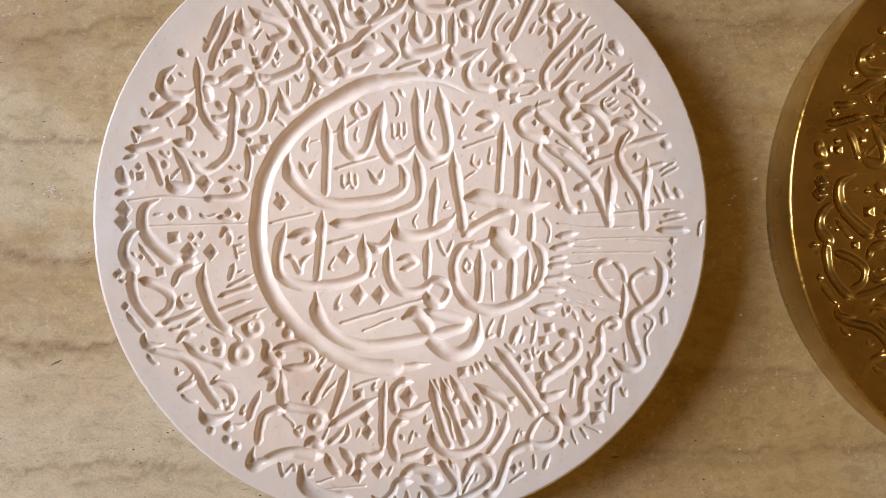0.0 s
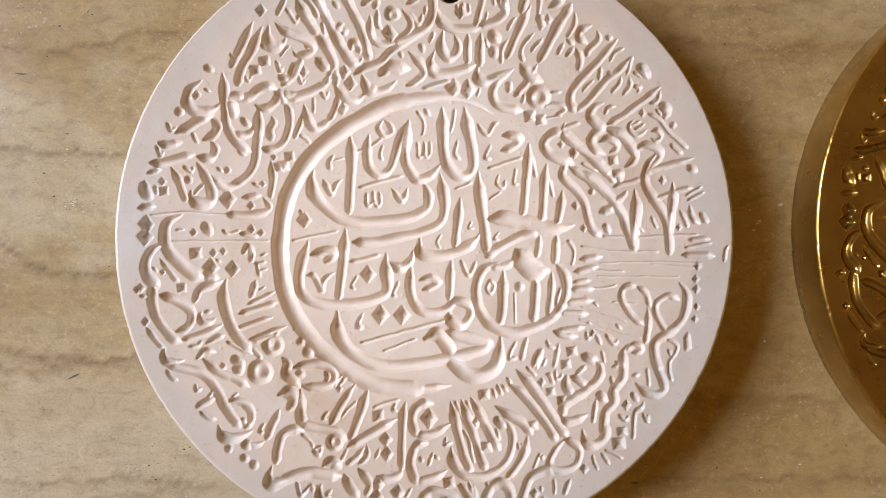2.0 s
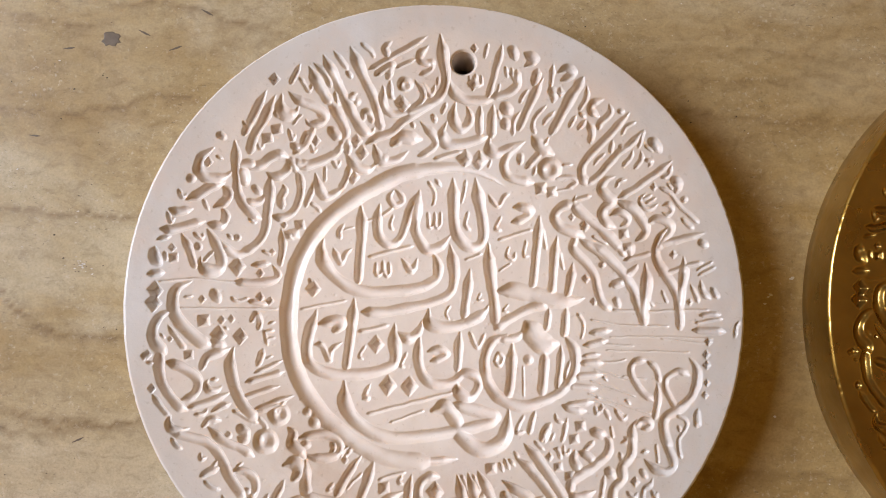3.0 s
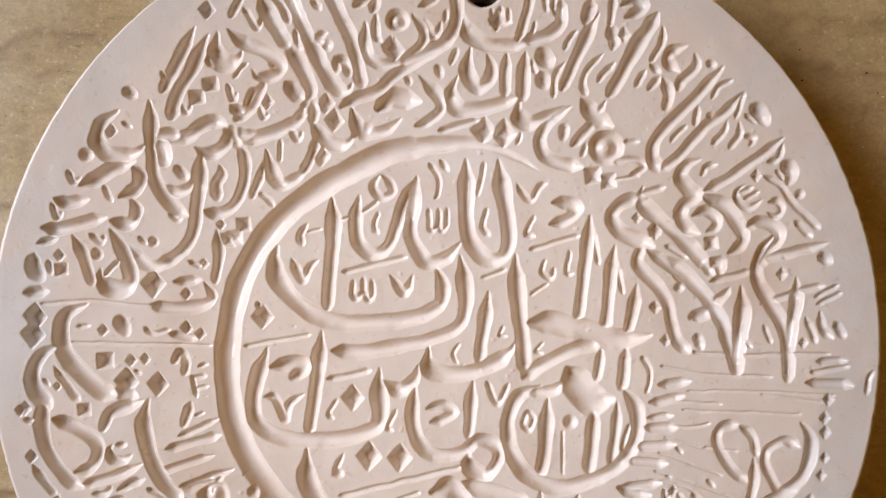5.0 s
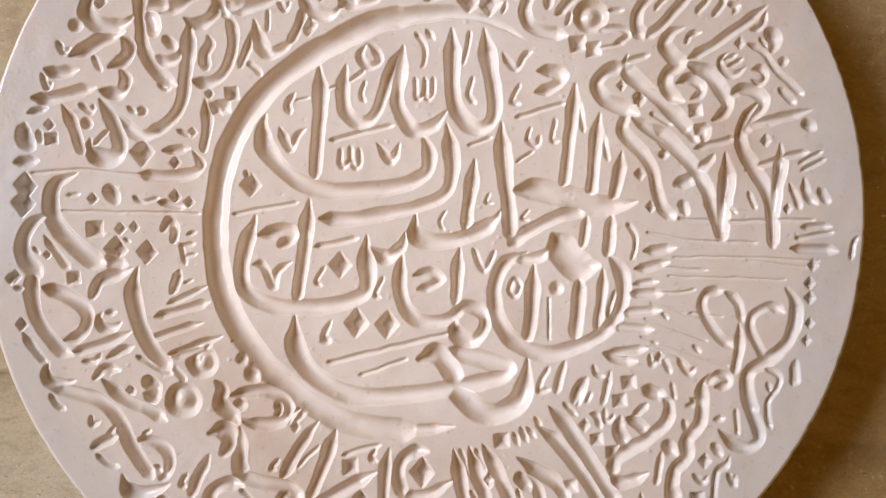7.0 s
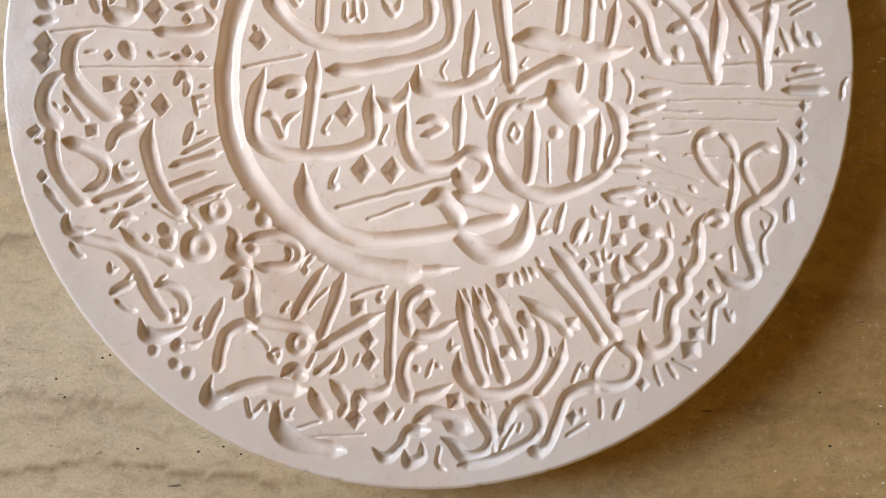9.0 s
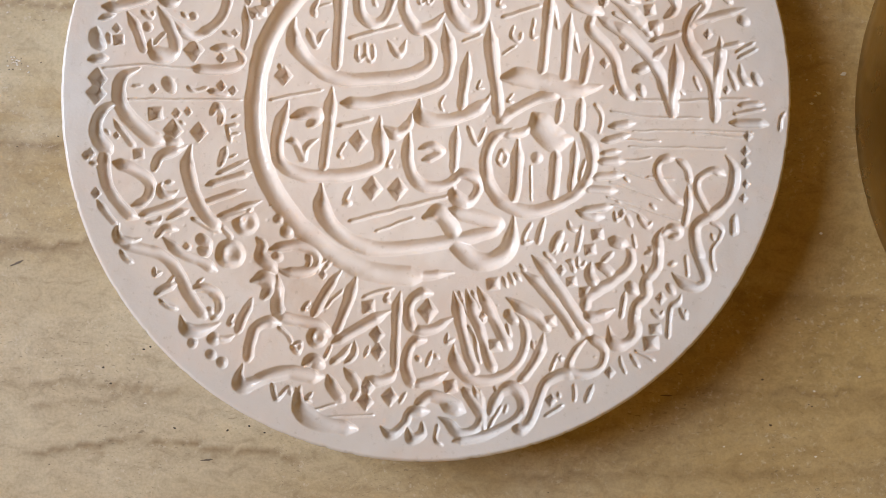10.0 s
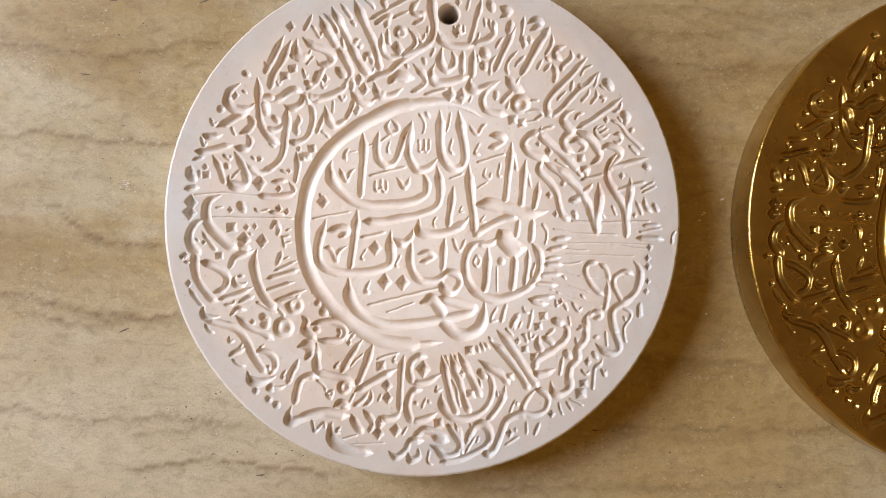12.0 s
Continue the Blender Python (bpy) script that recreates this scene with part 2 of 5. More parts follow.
    quads += [[n + k, n + 4 + k, n + 4 + (k + 1) % 4, n + (k + 1) % 4] for k in range(4)] + [[n + 7, n + 6, n + 5, n + 4]]
    ob = mesh_object("floor", np.vstack([v, far]), quads, STONE)
    at = ob.data.attributes.new("vein", "FLOAT", "POINT")
    at.data.foreach_set("value", np.concatenate([mark.ravel(), np.zeros(8)]).astype(np.float32))
    return ob


floor = tagged(stone_floor(), "honed beige travertine surface with wavy brown veins and small pits", "stone surface", kind="structure")
# ceiling and walls are added out of view; they close the room and tint the fill
tagged(box("ceiling", (X0, Y0, TOP), (X1, Y1, TOP + 0.1), CEIL), "unseen ceiling, dark amber to tint the bounced light", "ceiling", kind="structure")
tagged(box("wall_north", (X0, Y1, -0.1), (X1, Y1 + T, TOP + 0.1), WALL), "unseen wall, amber to warm the bounced light", "wall", kind="structure")
tagged(box("wall_south", (X0, Y0 - T, -0.1), (X1, Y0, TOP + 0.1), WALL), "unseen wall, amber to warm the bounced light", "wall", kind="structure")
tagged(box("wall_east", (X1, Y0 - T, -0.1), (X1 + T, Y1 + T, TOP + 0.1), WALL), "unseen wall, amber to warm the bounced light", "wall", kind="structure")


def wall_with_window():
    ys = (Y0 - T, WIN_Y - WIN_W / 2, WIN_Y + WIN_W / 2, Y1 + T)
    zs = (-0.1, WIN_Z - WIN_H / 2, WIN_Z + WIN_H / 2, TOP + 0.1)
    x0, x1 = X0 - T, X0
    v, f = [], []
    for x in (x0, x1):
        for z in zs:
            for y in ys:
                v.append((x, y, z))
    at = lambda s, k, j: s * 16 + k * 4 + j
    for k in range(3):
        for j in range(3):
            if (k, j) != (1, 1):
                f.append((at(1, k, j), at(1, k, j + 1), at(1, k + 1, j + 1), at(1, k + 1, j)))
                f.append((at(0, k, j), at(0, k + 1, j), at(0, k + 1, j + 1), at(0, k, j + 1)))
    f += [(at(0, 1, 1), at(0, 1, 2), at(1, 1, 2), at(1, 1, 1)), (at(0, 2, 1), at(1, 2, 1), at(1, 2, 2), at(0, 2, 2))]
    f += [(at(0, 1, 1), at(1, 1, 1), at(1, 2, 1), at(0, 2, 1)), (at(0, 1, 2), at(0, 2, 2), at(1, 2, 2), at(1, 1, 2))]
    for k in range(3):
        f += [(at(0, k, 0), at(1, k, 0), at(1, k + 1, 0), at(0, k + 1, 0)), (at(0, k, 3), at(0, k + 1, 3), at(1, k + 1, 3), at(1, k, 3))]
        f += [(at(0, 0, k), at(0, 0, k + 1), at(1, 0, k + 1), at(1, 0, k)), (at(0, 3, k), at(1, 3, k), at(1, 3, k + 1), at(0, 3, k + 1))]
    return mesh_object("wall_west", v, f, WALL)


tagged(wall_with_window(), "unseen wall with an open window, amber to warm the bounced light", "wall", kind="structure")

# ---- carved calligraphy: a height map in millimetres over the plaque ----
HALF, STEP = 126.0, 0.2
SIDE = int(2 * HALF / STEP) + 1
HEIGHT = np.zeros((SIDE, SIDE), np.float32)
AXIS = (np.arange(SIDE) * STEP - HALF).astype(np.float32)


def stamp(x, y, w, shape="round", most=2.5):
    """Press one tool mark of that width into the height map."""
    r = w * 0.56
    i0, i1 = max(0, int((x - r * 1.5 + HALF) / STEP)), min(SIDE, int((x + r * 1.5 + HALF) / STEP) + 2)
    j0, j1 = max(0, int((y - r * 1.5 + HALF) / STEP)), min(SIDE, int((y + r * 1.5 + HALF) / STEP) + 2)
    dx, dy = AXIS[None, i0:i1] - x, AXIS[j0:j1, None] - y
    deep = min(DEPTH * w + 0.25 * min(1.0, w), most)
    if shape == "diamond":
        d = np.abs(dx) * 0.9 + np.abs(dy) * 0.75
    elif shape == "block":
        d = np.maximum(np.abs(dx * 0.98 + dy * 0.15), np.abs(dy * 0.98 - dx * 0.15)) * 1.15
    else:
        d = np.hypot(dx, dy)
    u = d / r
    cutter = -np.clip(1 - u ** 2.3, 0, 1) * deep if shape in ("round", "block") else -np.clip((1 - u) * deep * 2.0, 0, deep)
    if shape == "eye":
        cutter = -np.clip((1 - u) * 3.2, 0, 1) * deep + np.clip(1 - u / 0.55, 0, 0.7) * deep
    HEIGHT[j0:j1, i0:i1] = np.minimum(HEIGHT[j0:j1, i0:i1], cutter)


DEPTH = 0.56


def cut(w, *xy, pen=0.16, to=None):
    """A groove of that width along a smooth stroke through the points x, y, ...: broader where a slanted reed pen
    draws broad, pointed at upper ends and blunt at lower ones. to: the width at which it ends, if it fades."""
    p = np.array(xy, float).reshape(-1, 2)
    q = np.vstack([2 * p[0] - p[1], p, 2 * p[-1] - p[-2]])
    line = []
    for a, b, c, d in zip(q, q[1:], q[2:], q[3:]):
        n = max(2, int(np.hypot(*(c - b)) / 0.22))
        s = np.arange(n)[:, None] / n
        line.append(0.5 * (2 * b + (c - a) * s + (2 * a - 5 * b + 4 * c - d) * s ** 2 + (3 * b - a - 3 * c + d) * s ** 3))
    line = np.vstack(line + [p[-1:]])
    run = np.concatenate([[0], np.cumsum(np.hypot(*np.diff(line, axis=0).T))])
    way = np.arctan2(*np.gradient(line, axis=0).T[::-1])
    wide = w * (1 + pen * np.cos(2 * (way + 0.5))) * (1 + 0.03 * np.sin(run * 0.35 + xy[0]))
    for far, out in ((run, line[0] - line[min(6, len(line) - 1)]), (run[-1] - run, line[-1] - line[max(-7, -len(line))])):
        up = out[1] / (np.hypot(*out) + 1e-6)
        least, reach = (0.14, 1.7) if up > 0.35 else (0.62, 0.4) if up < -0.6 else (0.3, 0.9)
        if w < 1.7:
            least, reach = 0.4, 0.7
        elif up > 0.85 and run[-1] > 5 * w:
            wide = wide * (1 + 0.24 * np.exp(-((far - 2.3 * w) / (1.1 * w)) ** 2))
        wide = wide * np.clip(least + (1 - least) * far / min(reach * w, 0.3 * run[-1] + 0.2), least, 1.0)
    if to:
        wide = wide * np.linspace(1.0, to / w, len(wide))
    for (x, y), k in zip(line, wide):
        stamp(x, y, k)


def dot(w, x, y):
    stamp(x, y, w * 1.05, "diamond", 3.0)


def block(w, x, y):
    stamp(x, y, w * 0.95, "block", 2.6)


def pit(w, x, y):
    stamp(x, y, w * 1.02, "eye" if w > 4.0 else "round", 1.9)


def bowl(w, x, y):
    stamp(x, y, w, "round", 1.7)


def carve_ring_border():
    cut(6.2, -4.3, 54.2, -10.7, 53.2, -18.5, 50.4, -33.9, 41.3, -44.7, 32.1, -52.2, 21.4, -56.4, 10.1, -58.0, -2.7, -57.7, -13.9, -55.6, -24.9, -51.1, -34.9, -43.5, -44.8, -33.6, -53.7, -21.1, -60.6, -8.3, -63.1, 2.8, -62.8, pen=0.0)
    cut(6.2, -18.5, 50.4, -10.7, 53.2, 3.0, 55.4, 10.0, 55.2, 17.0, 53.6, 23.0, 50.8, 27.0, 48.6, pen=0.0, to=0.9)
    cut(6.2, -21.1, -60.6, -8.3, -63.1, 2.8, -62.8, 12.0, -61.5, pen=0.0, to=2.0)


def carve_words_a():
    cut(3.5, -31.0, 38.7, -30.1, 30.3, -30.2, 19.2, -30.7, 7.3)
    cut(3.5, -31.9, 0.9, -32.4, -9.5, -33.1, -19.1, -34.0, -27.4)
    cut(3.8, -45.6, 24.5, -46.0, 18.5, -43.8, 13.0, -37.1, 7.0, -29.0, 3.7, -17.9, 4.0, -6.8, 5.7, 0.2, 9.2, 1.7, 13.5, 0.5, 18.3, -1.1, 20.6)
    cut(3.5, 5.9, 23.8, 7.3, 17.0, 8.2, 9.9, 6.0, 3.8, -1.8, -0.1, -11.3, -2.5, -20.7, -4.5, -28.3, -4.5)
    cut(3.2, -23.2, 39.5, -24.0, 33.1, -23.2, 26.7, -18.8, 22.9, -14.4, 25.5, -12.1, 32.8, -10.0, 39.3, -7.7, 45.0)
    cut(3.5, -7.5, 45.8, -8.2, 36.2, -8.1, 28.3, -3.6, 21.7, 2.0, 23.1, 6.1, 27.7)
    cut(3.8, 6.1, 51.2, 6.7, 43.3, 7.2, 33.8, 8.9, 27.5, 13.9, 23.2, 18.1, 24.7, 19.4, 30.3, 17.4, 40.5, 15.3, 51.3)
    cut(2.1, -17.7, 45.7, -19.6, 42.0, -17.1, 39.0, -14.0, 40.7, -15.3, 43.9, -17.7, 45.7)
    cut(1.3, -17.9, 38.1, -22.4, 34.3)
    cut(1.9, -41.5, 21.1, -38.1, 14.9, -36.1, 18.9, -33.5, 21.0)
    cut(2.1, -13.4, 17.6, -9.3, 12.9, -6.9, 17.9)
    cut(1.3, -4.0, 49.2, -1.1, 45.2, -1.1, 41.0, -2.0, 39.6)
    cut(1.4, -3.4, 36.7, -3.2, 30.8)
    cut(1.4, -0.8, 36.9, -0.5, 31.5)
    cut(1.4, 1.6, 37.0, 1.9, 31.6)
    cut(1.3, -3.6, 31.6, -2.2, 30.4, -0.7, 31.8, 0.6, 30.5, 2.0, 31.9)
    cut(1.4, -23.7, 15.5, -23.8, 10.6)
    cut(1.4, -20.8, 16.5, -20.6, 10.8)
    cut(1.4, -18.5, 15.8, -17.9, 11.1)
    cut(1.4, -24.2, 12.2, -22.6, 10.2, -20.7, 12.1, -19.1, 10.2, -17.6, 12.2)
    cut(1.3, -17.7, 34.9, -18.6, 30.9, -17.4, 29.0)
    cut(2.1, -37.4, 30.8, -39.3, 27.6, -38.8, 25.2)
    cut(0.8, -37.3, 28.2, -33.1, 29.5)
    cut(1.0, -29.0, 31.7, -25.3, 33.5)
    cut(1.4, -26.8, 17.6, -9.2, 22.9)
    cut(1.1, -53.3, -4.6, -34.9, -0.1)
    dot(4.8, -48.7, 4.1)
    cut(1.6, -50.2, 8.0, -49.5, 6.4)
    cut(3.8, -45.6, -10.1, -39.6, -8.5, -36.4, -9.6, -39.4, -12.6)
    cut(3.8, -46.8, -4.6, -49.0, -11.8, -50.2, -19.9, -48.4, -26.1, -40.2, -29.9, -29.1, -29.6, -19.7, -27.6, -15.0, -24.8, -14.4, -19.7, -15.2, -13.4, -14.9, -8.7)
    cut(2.1, -46.8, -18.4, -44.0, -18.7, -40.9, -24.1, -40.0, -20.1, -35.8, -16.9)
    cut(1.6, -29.4, -12.7, -17.6, -9.4)
    dot(5.1, -22.2, -17.4)
    cut(1.3, -26.5, -18.0, -28.6, -22.0, -27.5, -23.6)
    cut(3.5, -13.9, -12.1, -9.1, -14.7, -5.3, -11.4, -4.3, -7.4)
    cut(3.2, -4.8, -12.9, -5.3, -20.9, -3.4, -28.7, 2.0, -32.4, 9.2, -31.0, 13.7, -27.6, 18.9, -29.2, 19.1, -33.6, 15.5, -37.5, 11.1, -34.6, 11.0, -29.6)
    cut(3.2, 14.3, 14.6, 13.5, 5.4, 12.6, -5.0)
    cut(2.9, 11.3, -10.5, 10.9, -18.5, 10.7, -26.5)
    cut(3.5, -1.7, -1.7, -1.1, -8.0, 6.5, -9.5, 14.4, -7.0, 20.6, -3.0, 22.5, 0.3)
    cut(2.5, -1.2, -19.4, 3.0, -18.2, 6.2, -20.0, 3.2, -22.3, 0.1, -23.4)
    cut(1.4, -10.1, -20.3, -11.8, -25.1, -10.5, -26.2)
    dot(5.7, -16.9, -33.6)
    dot(5.4, -8.2, -33.6)
    cut(1.9, -23.9, -32.8, -25.9, -37.7, -24.7, -39.2, -26.7, -39.6)
    cut(1.3, -24.7, -45.3, 9.3, -35.2)
    cut(1.0, -15.5, -48.3, -2.0, -43.1)
    cut(4.1, -34.3, -32.1, -34.1, -39.7, -30.7, -46.5, -22.5, -52.4, -12.1, -54.3, -1.0, -52.9, 10.0, -50.8, 22.6, -47.4, 26.5, -44.5, 19.2, -42.1, 9.5, -40.0)
    cut(5.1, 1.3, -43.0, 6.4, -41.1, 10.6, -46.1, 12.4, -50.7, 17.6, -56.2, 23.9, -57.4, 29.6, -53.7, 31.5, -48.1, 31.9, -41.4)
    cut(3.8, 21.4, 24.9, 22.5, 13.8, 24.3, 2.7, 25.6, -7.5)
    cut(3.8, 30.5, -11.3, 24.3, -14.7, 21.7, -21.2, 22.5, -29.0, 27.6, -36.6, 36.5, -39.6, 45.9, -37.3, 53.6, -32.2, 57.7, -24.9, 57.4, -17.0, 53.5, -10.9)
    cut(3.5, 25.7, -9.1, 31.8, -4.5, 39.6, -0.5, 47.4, 1.5)
    cut(5.4, 26.2, 6.0, 32.9, 6.4, 40.9, 4.8, 49.0, 2.8, 56.8, 3.2, 60.6, 4.4)
    cut(3.2, 41.9, 37.0, 41.2, 27.4, 40.6, 17.9, 39.8, 8.3)
    cut(1.3, 42.9, 32.2, 44.8, 23.3)
    cut(3.2, 49.1, 28.9, 48.4, 21.4, 48.1, 13.4, 47.5, 5.5)
    cut(1.3, 50.3, 23.0, 52.2, 15.5)
    cut(2.9, 55.9, 18.6, 54.9, 10.6, 53.6, 3.4)
    cut(2.5, 46.7, -0.1, 46.4, -5.7, 45.9, -8.9)
    cut(3.2, 53.8, 1.0, 53.4, -5.4, 53.1, -10.9)
    cut(7.3, 37.4, -6.2, 40.8, -10.7, 44.9, -14.7, 50.0, -14.2)


def carve_words_b():
    cut(2.9, 26.7, -13.8, 33.7, -12.7, 37.6, -9.3)
    cut(1.4, 26.9, -18.6, 25.9, -22.6, 27.5, -24.0, 28.7, -20.8, 26.9, -18.6)
    cut(3.5, 32.3, -14.7, 32.3, -23.8, 32.2, -31.7, 31.3, -36.4)
    pit(3.5, 38.9, -21.1)
    cut(0.8, 37.1, -23.6, 37.9, -36.1)
    cut(3.5, 45.7, -15.2, 45.4, -24.7, 45.0, -34.5)
    cut(2.5, 52.0, -14.9, 51.7, -24.4, 51.1, -32.3)
    cut(1.6, 55.7, -21.1, 53.8, -29.0)
    cut(1.6, 15.3, -11.1, 18.3, -16.9, 21.3, -11.4)
    cut(1.0, 19.0, 4.9, 18.1, 2.1, 20.1, 1.9)
    cut(1.0, 7.0, -0.5, 5.5, -3.8, 6.5, -6.4)
    cut(1.0, 30.3, 0.7, 28.5, -1.8, 30.4, -2.4)
    cut(1.3, 58.3, -1.9, 61.0, -6.6, 59.8, -12.2)
    cut(1.4, 11.2, 50.6, 10.5, 44.3, 9.8, 41.0)
    cut(1.4, 12.6, 37.5, 11.8, 32.4, 13.7, 30.0)
    cut(1.7, 20.8, 45.1, 24.7, 40.2, 27.2, 44.3, 29.1, 45.3)
    cut(3.2, 31.3, 40.0, 36.1, 40.2, 37.8, 38.1, 34.7, 35.3, 30.8, 34.1)
    cut(1.4, 26.0, 36.2, 24.1, 31.3, 26.3, 30.2)
    cut(1.3, 25.3, 26.5, 39.1, 31.4)
    cut(1.4, 29.7, 24.0, 28.8, 20.4, 31.6, 19.0, 32.6, 21.9)
    cut(1.1, 30.8, 17.3, 25.9, 13.9)
    cut(1.3, 36.4, 26.7, 36.2, 20.8, 37.9, 20.5)
    cut(1.1, 12.2, 17.8, 18.9, 20.7)
    dot(2.2, 60.9, 12.4)
    cut(3.2, -71.7, 84.6, -76.1, 75.3, -80.0, 66.0)
    cut(3.6, -68.0, 82.4, -72.2, 72.3, -76.0, 65.1, -77.1, 58.7)
    cut(2.5, -90.9, 65.8, -87.4, 64.1)
    cut(3.9, -92.1, 60.0, -96.8, 56.1, -97.9, 51.3, -94.2, 47.6, -87.9, 48.0, -83.8, 50.8)
    dot(2.9, -94.1, 54.1)
    cut(1.3, -90.8, 56.6, -88.2, 55.3)
    cut(1.8, -68.2, 76.3, -66.3, 73.8)


def carve_words_c():
    cut(2.5, -73.7, 12.5, -66.8, 13.6)
    dot(2.5, -70.4, 9.3)
    cut(2.9, -65.5, 12.9, -63.2, 8.9, -65.9, 6.4, -73.6, 5.3, -80.3, 5.7)
    cut(2.5, -62.6, 27.9, -61.9, 20.6, -62.5, 13.3)
    cut(1.3, -69.9, 18.6, -66.4, 17.0)
    dot(2.1, -66.0, 18.0)
    block(4.3, -59.6, 25.1)
    dot(2.1, -61.6, 29.3)
    cut(2.9, -115.8, 7.3, -109.5, 8.2)
    cut(0.8, -111.2, 4.6, -98.8, 6.0, -86.2, 5.6, -65.8, 5.1)
    cut(3.2, -65.4, 83.3, -65.5, 77.9, -63.3, 74.9, -59.3, 75.8, -58.2, 78.4)
    cut(3.2, -62.4, 84.3, -57.7, 80.6, -51.3, 78.3, -47.3, 74.6, -49.2, 71.6, -53.2, 71.4, -54.9, 73.2)
    dot(1.8, -49.3, 74.7)
    cut(1.3, -60.2, 70.7, -58.1, 73.6, -56.4, 75.0)
    cut(1.8, -36.4, 54.8, -37.4, 51.6)
    cut(1.8, -21.2, 90.3, -20.5, 83.7)
    cut(2.1, 2.3, 82.3, 0.6, 77.8)
    cut(3.6, 2.8, 74.2, 0.9, 69.4, 3.4, 65.2, 9.3, 65.4, 15.4, 67.5, 19.2, 68.9)
    cut(3.2, 5.9, 82.6, 5.2, 75.9, 8.2, 71.4, 11.2, 73.1, 12.2, 77.1, 10.7, 80.9)
    cut(2.9, 16.1, 81.6, 16.1, 69.9)
    cut(3.9, 21.3, 81.8, 21.1, 69.0)
    cut(3.2, 3.0, 92.4, 5.2, 86.6, 10.1, 83.7, 17.7, 83.7, 23.1, 85.7)
    dot(4.3, 12.9, 90.5)
    cut(3.2, 20.4, 68.9, 20.0, 64.2, 23.3, 62.0, 27.9, 64.2, 33.1, 67.1)
    cut(1.8, -2.0, 58.6, 9.8, 62.5)
    dot(5.7, 10.7, 59.3)
    dot(5.7, 16.4, 58.8)
    cut(1.3, 21.0, 59.1, 20.2, 55.8)
    cut(2.1, 21.1, 92.7, 18.8, 84.3)
    cut(1.3, 23.8, 90.8, 22.6, 85.5)


def carve_words_d():
    cut(4.3, 26.0, 82.1, 27.7, 79.1)
    cut(3.6, 26.0, 75.9, 27.1, 72.7)
    cut(1.8, 32.8, 79.7, 30.0, 75.8, 29.8, 69.9)
    cut(3.2, 34.9, 67.5, 29.5, 63.5, 26.6, 58.3, 27.5, 54.0, 31.2, 51.5, 38.6, 50.4)
    cut(2.9, 33.3, 62.5, 32.9, 58.3)
    block(5.0, 42.0, 48.2)
    block(4.6, 46.4, 46.9)
    cut(1.6, 99.4, 38.1, 104.1, 34.0)
    cut(3.6, 73.0, 44.5, 79.4, 41.8, 83.5, 36.6, 85.1, 33.2, 83.8, 30.3, 81.3, 28.4)
    cut(2.9, 86.6, 35.8, 88.9, 37.5, 93.7, 36.4, 95.3, 33.3, 92.5, 29.3, 90.0, 25.2)
    cut(3.2, 56.1, 45.9, 55.6, 43.0, 57.6, 39.8, 63.3, 35.4, 69.9, 29.9, 74.9, 24.9)
    cut(1.6, 55.8, 44.0, 62.3, 46.1)
    dot(3.6, 60.2, 34.0)
    cut(2.1, 95.6, 27.8, 103.3, 30.7, 108.9, 32.8)
    cut(2.9, 59.7, 30.6, 56.2, 27.7, 56.0, 23.6, 61.8, 18.1, 64.8, 13.4, 66.2, 7.9, 68.0, 3.3, 70.9, 0.3)
    cut(3.3, 62.2, 26.8, 68.0, 23.2, 72.8, 18.6, 77.0, 14.0, 79.5, 10.1, 81.7, 4.7, 83.8, -0.7, 85.3, -4.9)
    cut(4.0, 85.1, 19.5, 85.8, 12.1, 85.2, 4.2, 84.8, -3.8)
    cut(2.5, 68.8, 33.5, 72.4, 28.1, 76.6, 22.5)
    cut(3.3, 78.8, 27.3, 79.0, 22.9)
    cut(1.8, 76.4, 20.2, 87.9, 23.7)
    cut(3.3, 94.3, 34.7, 90.6, 29.8, 89.1, 24.9, 90.1, 20.3, 93.5, 14.8, 96.0, 11.0, 98.3, 6.3, 99.3, 0.1, 99.5, -6.2)


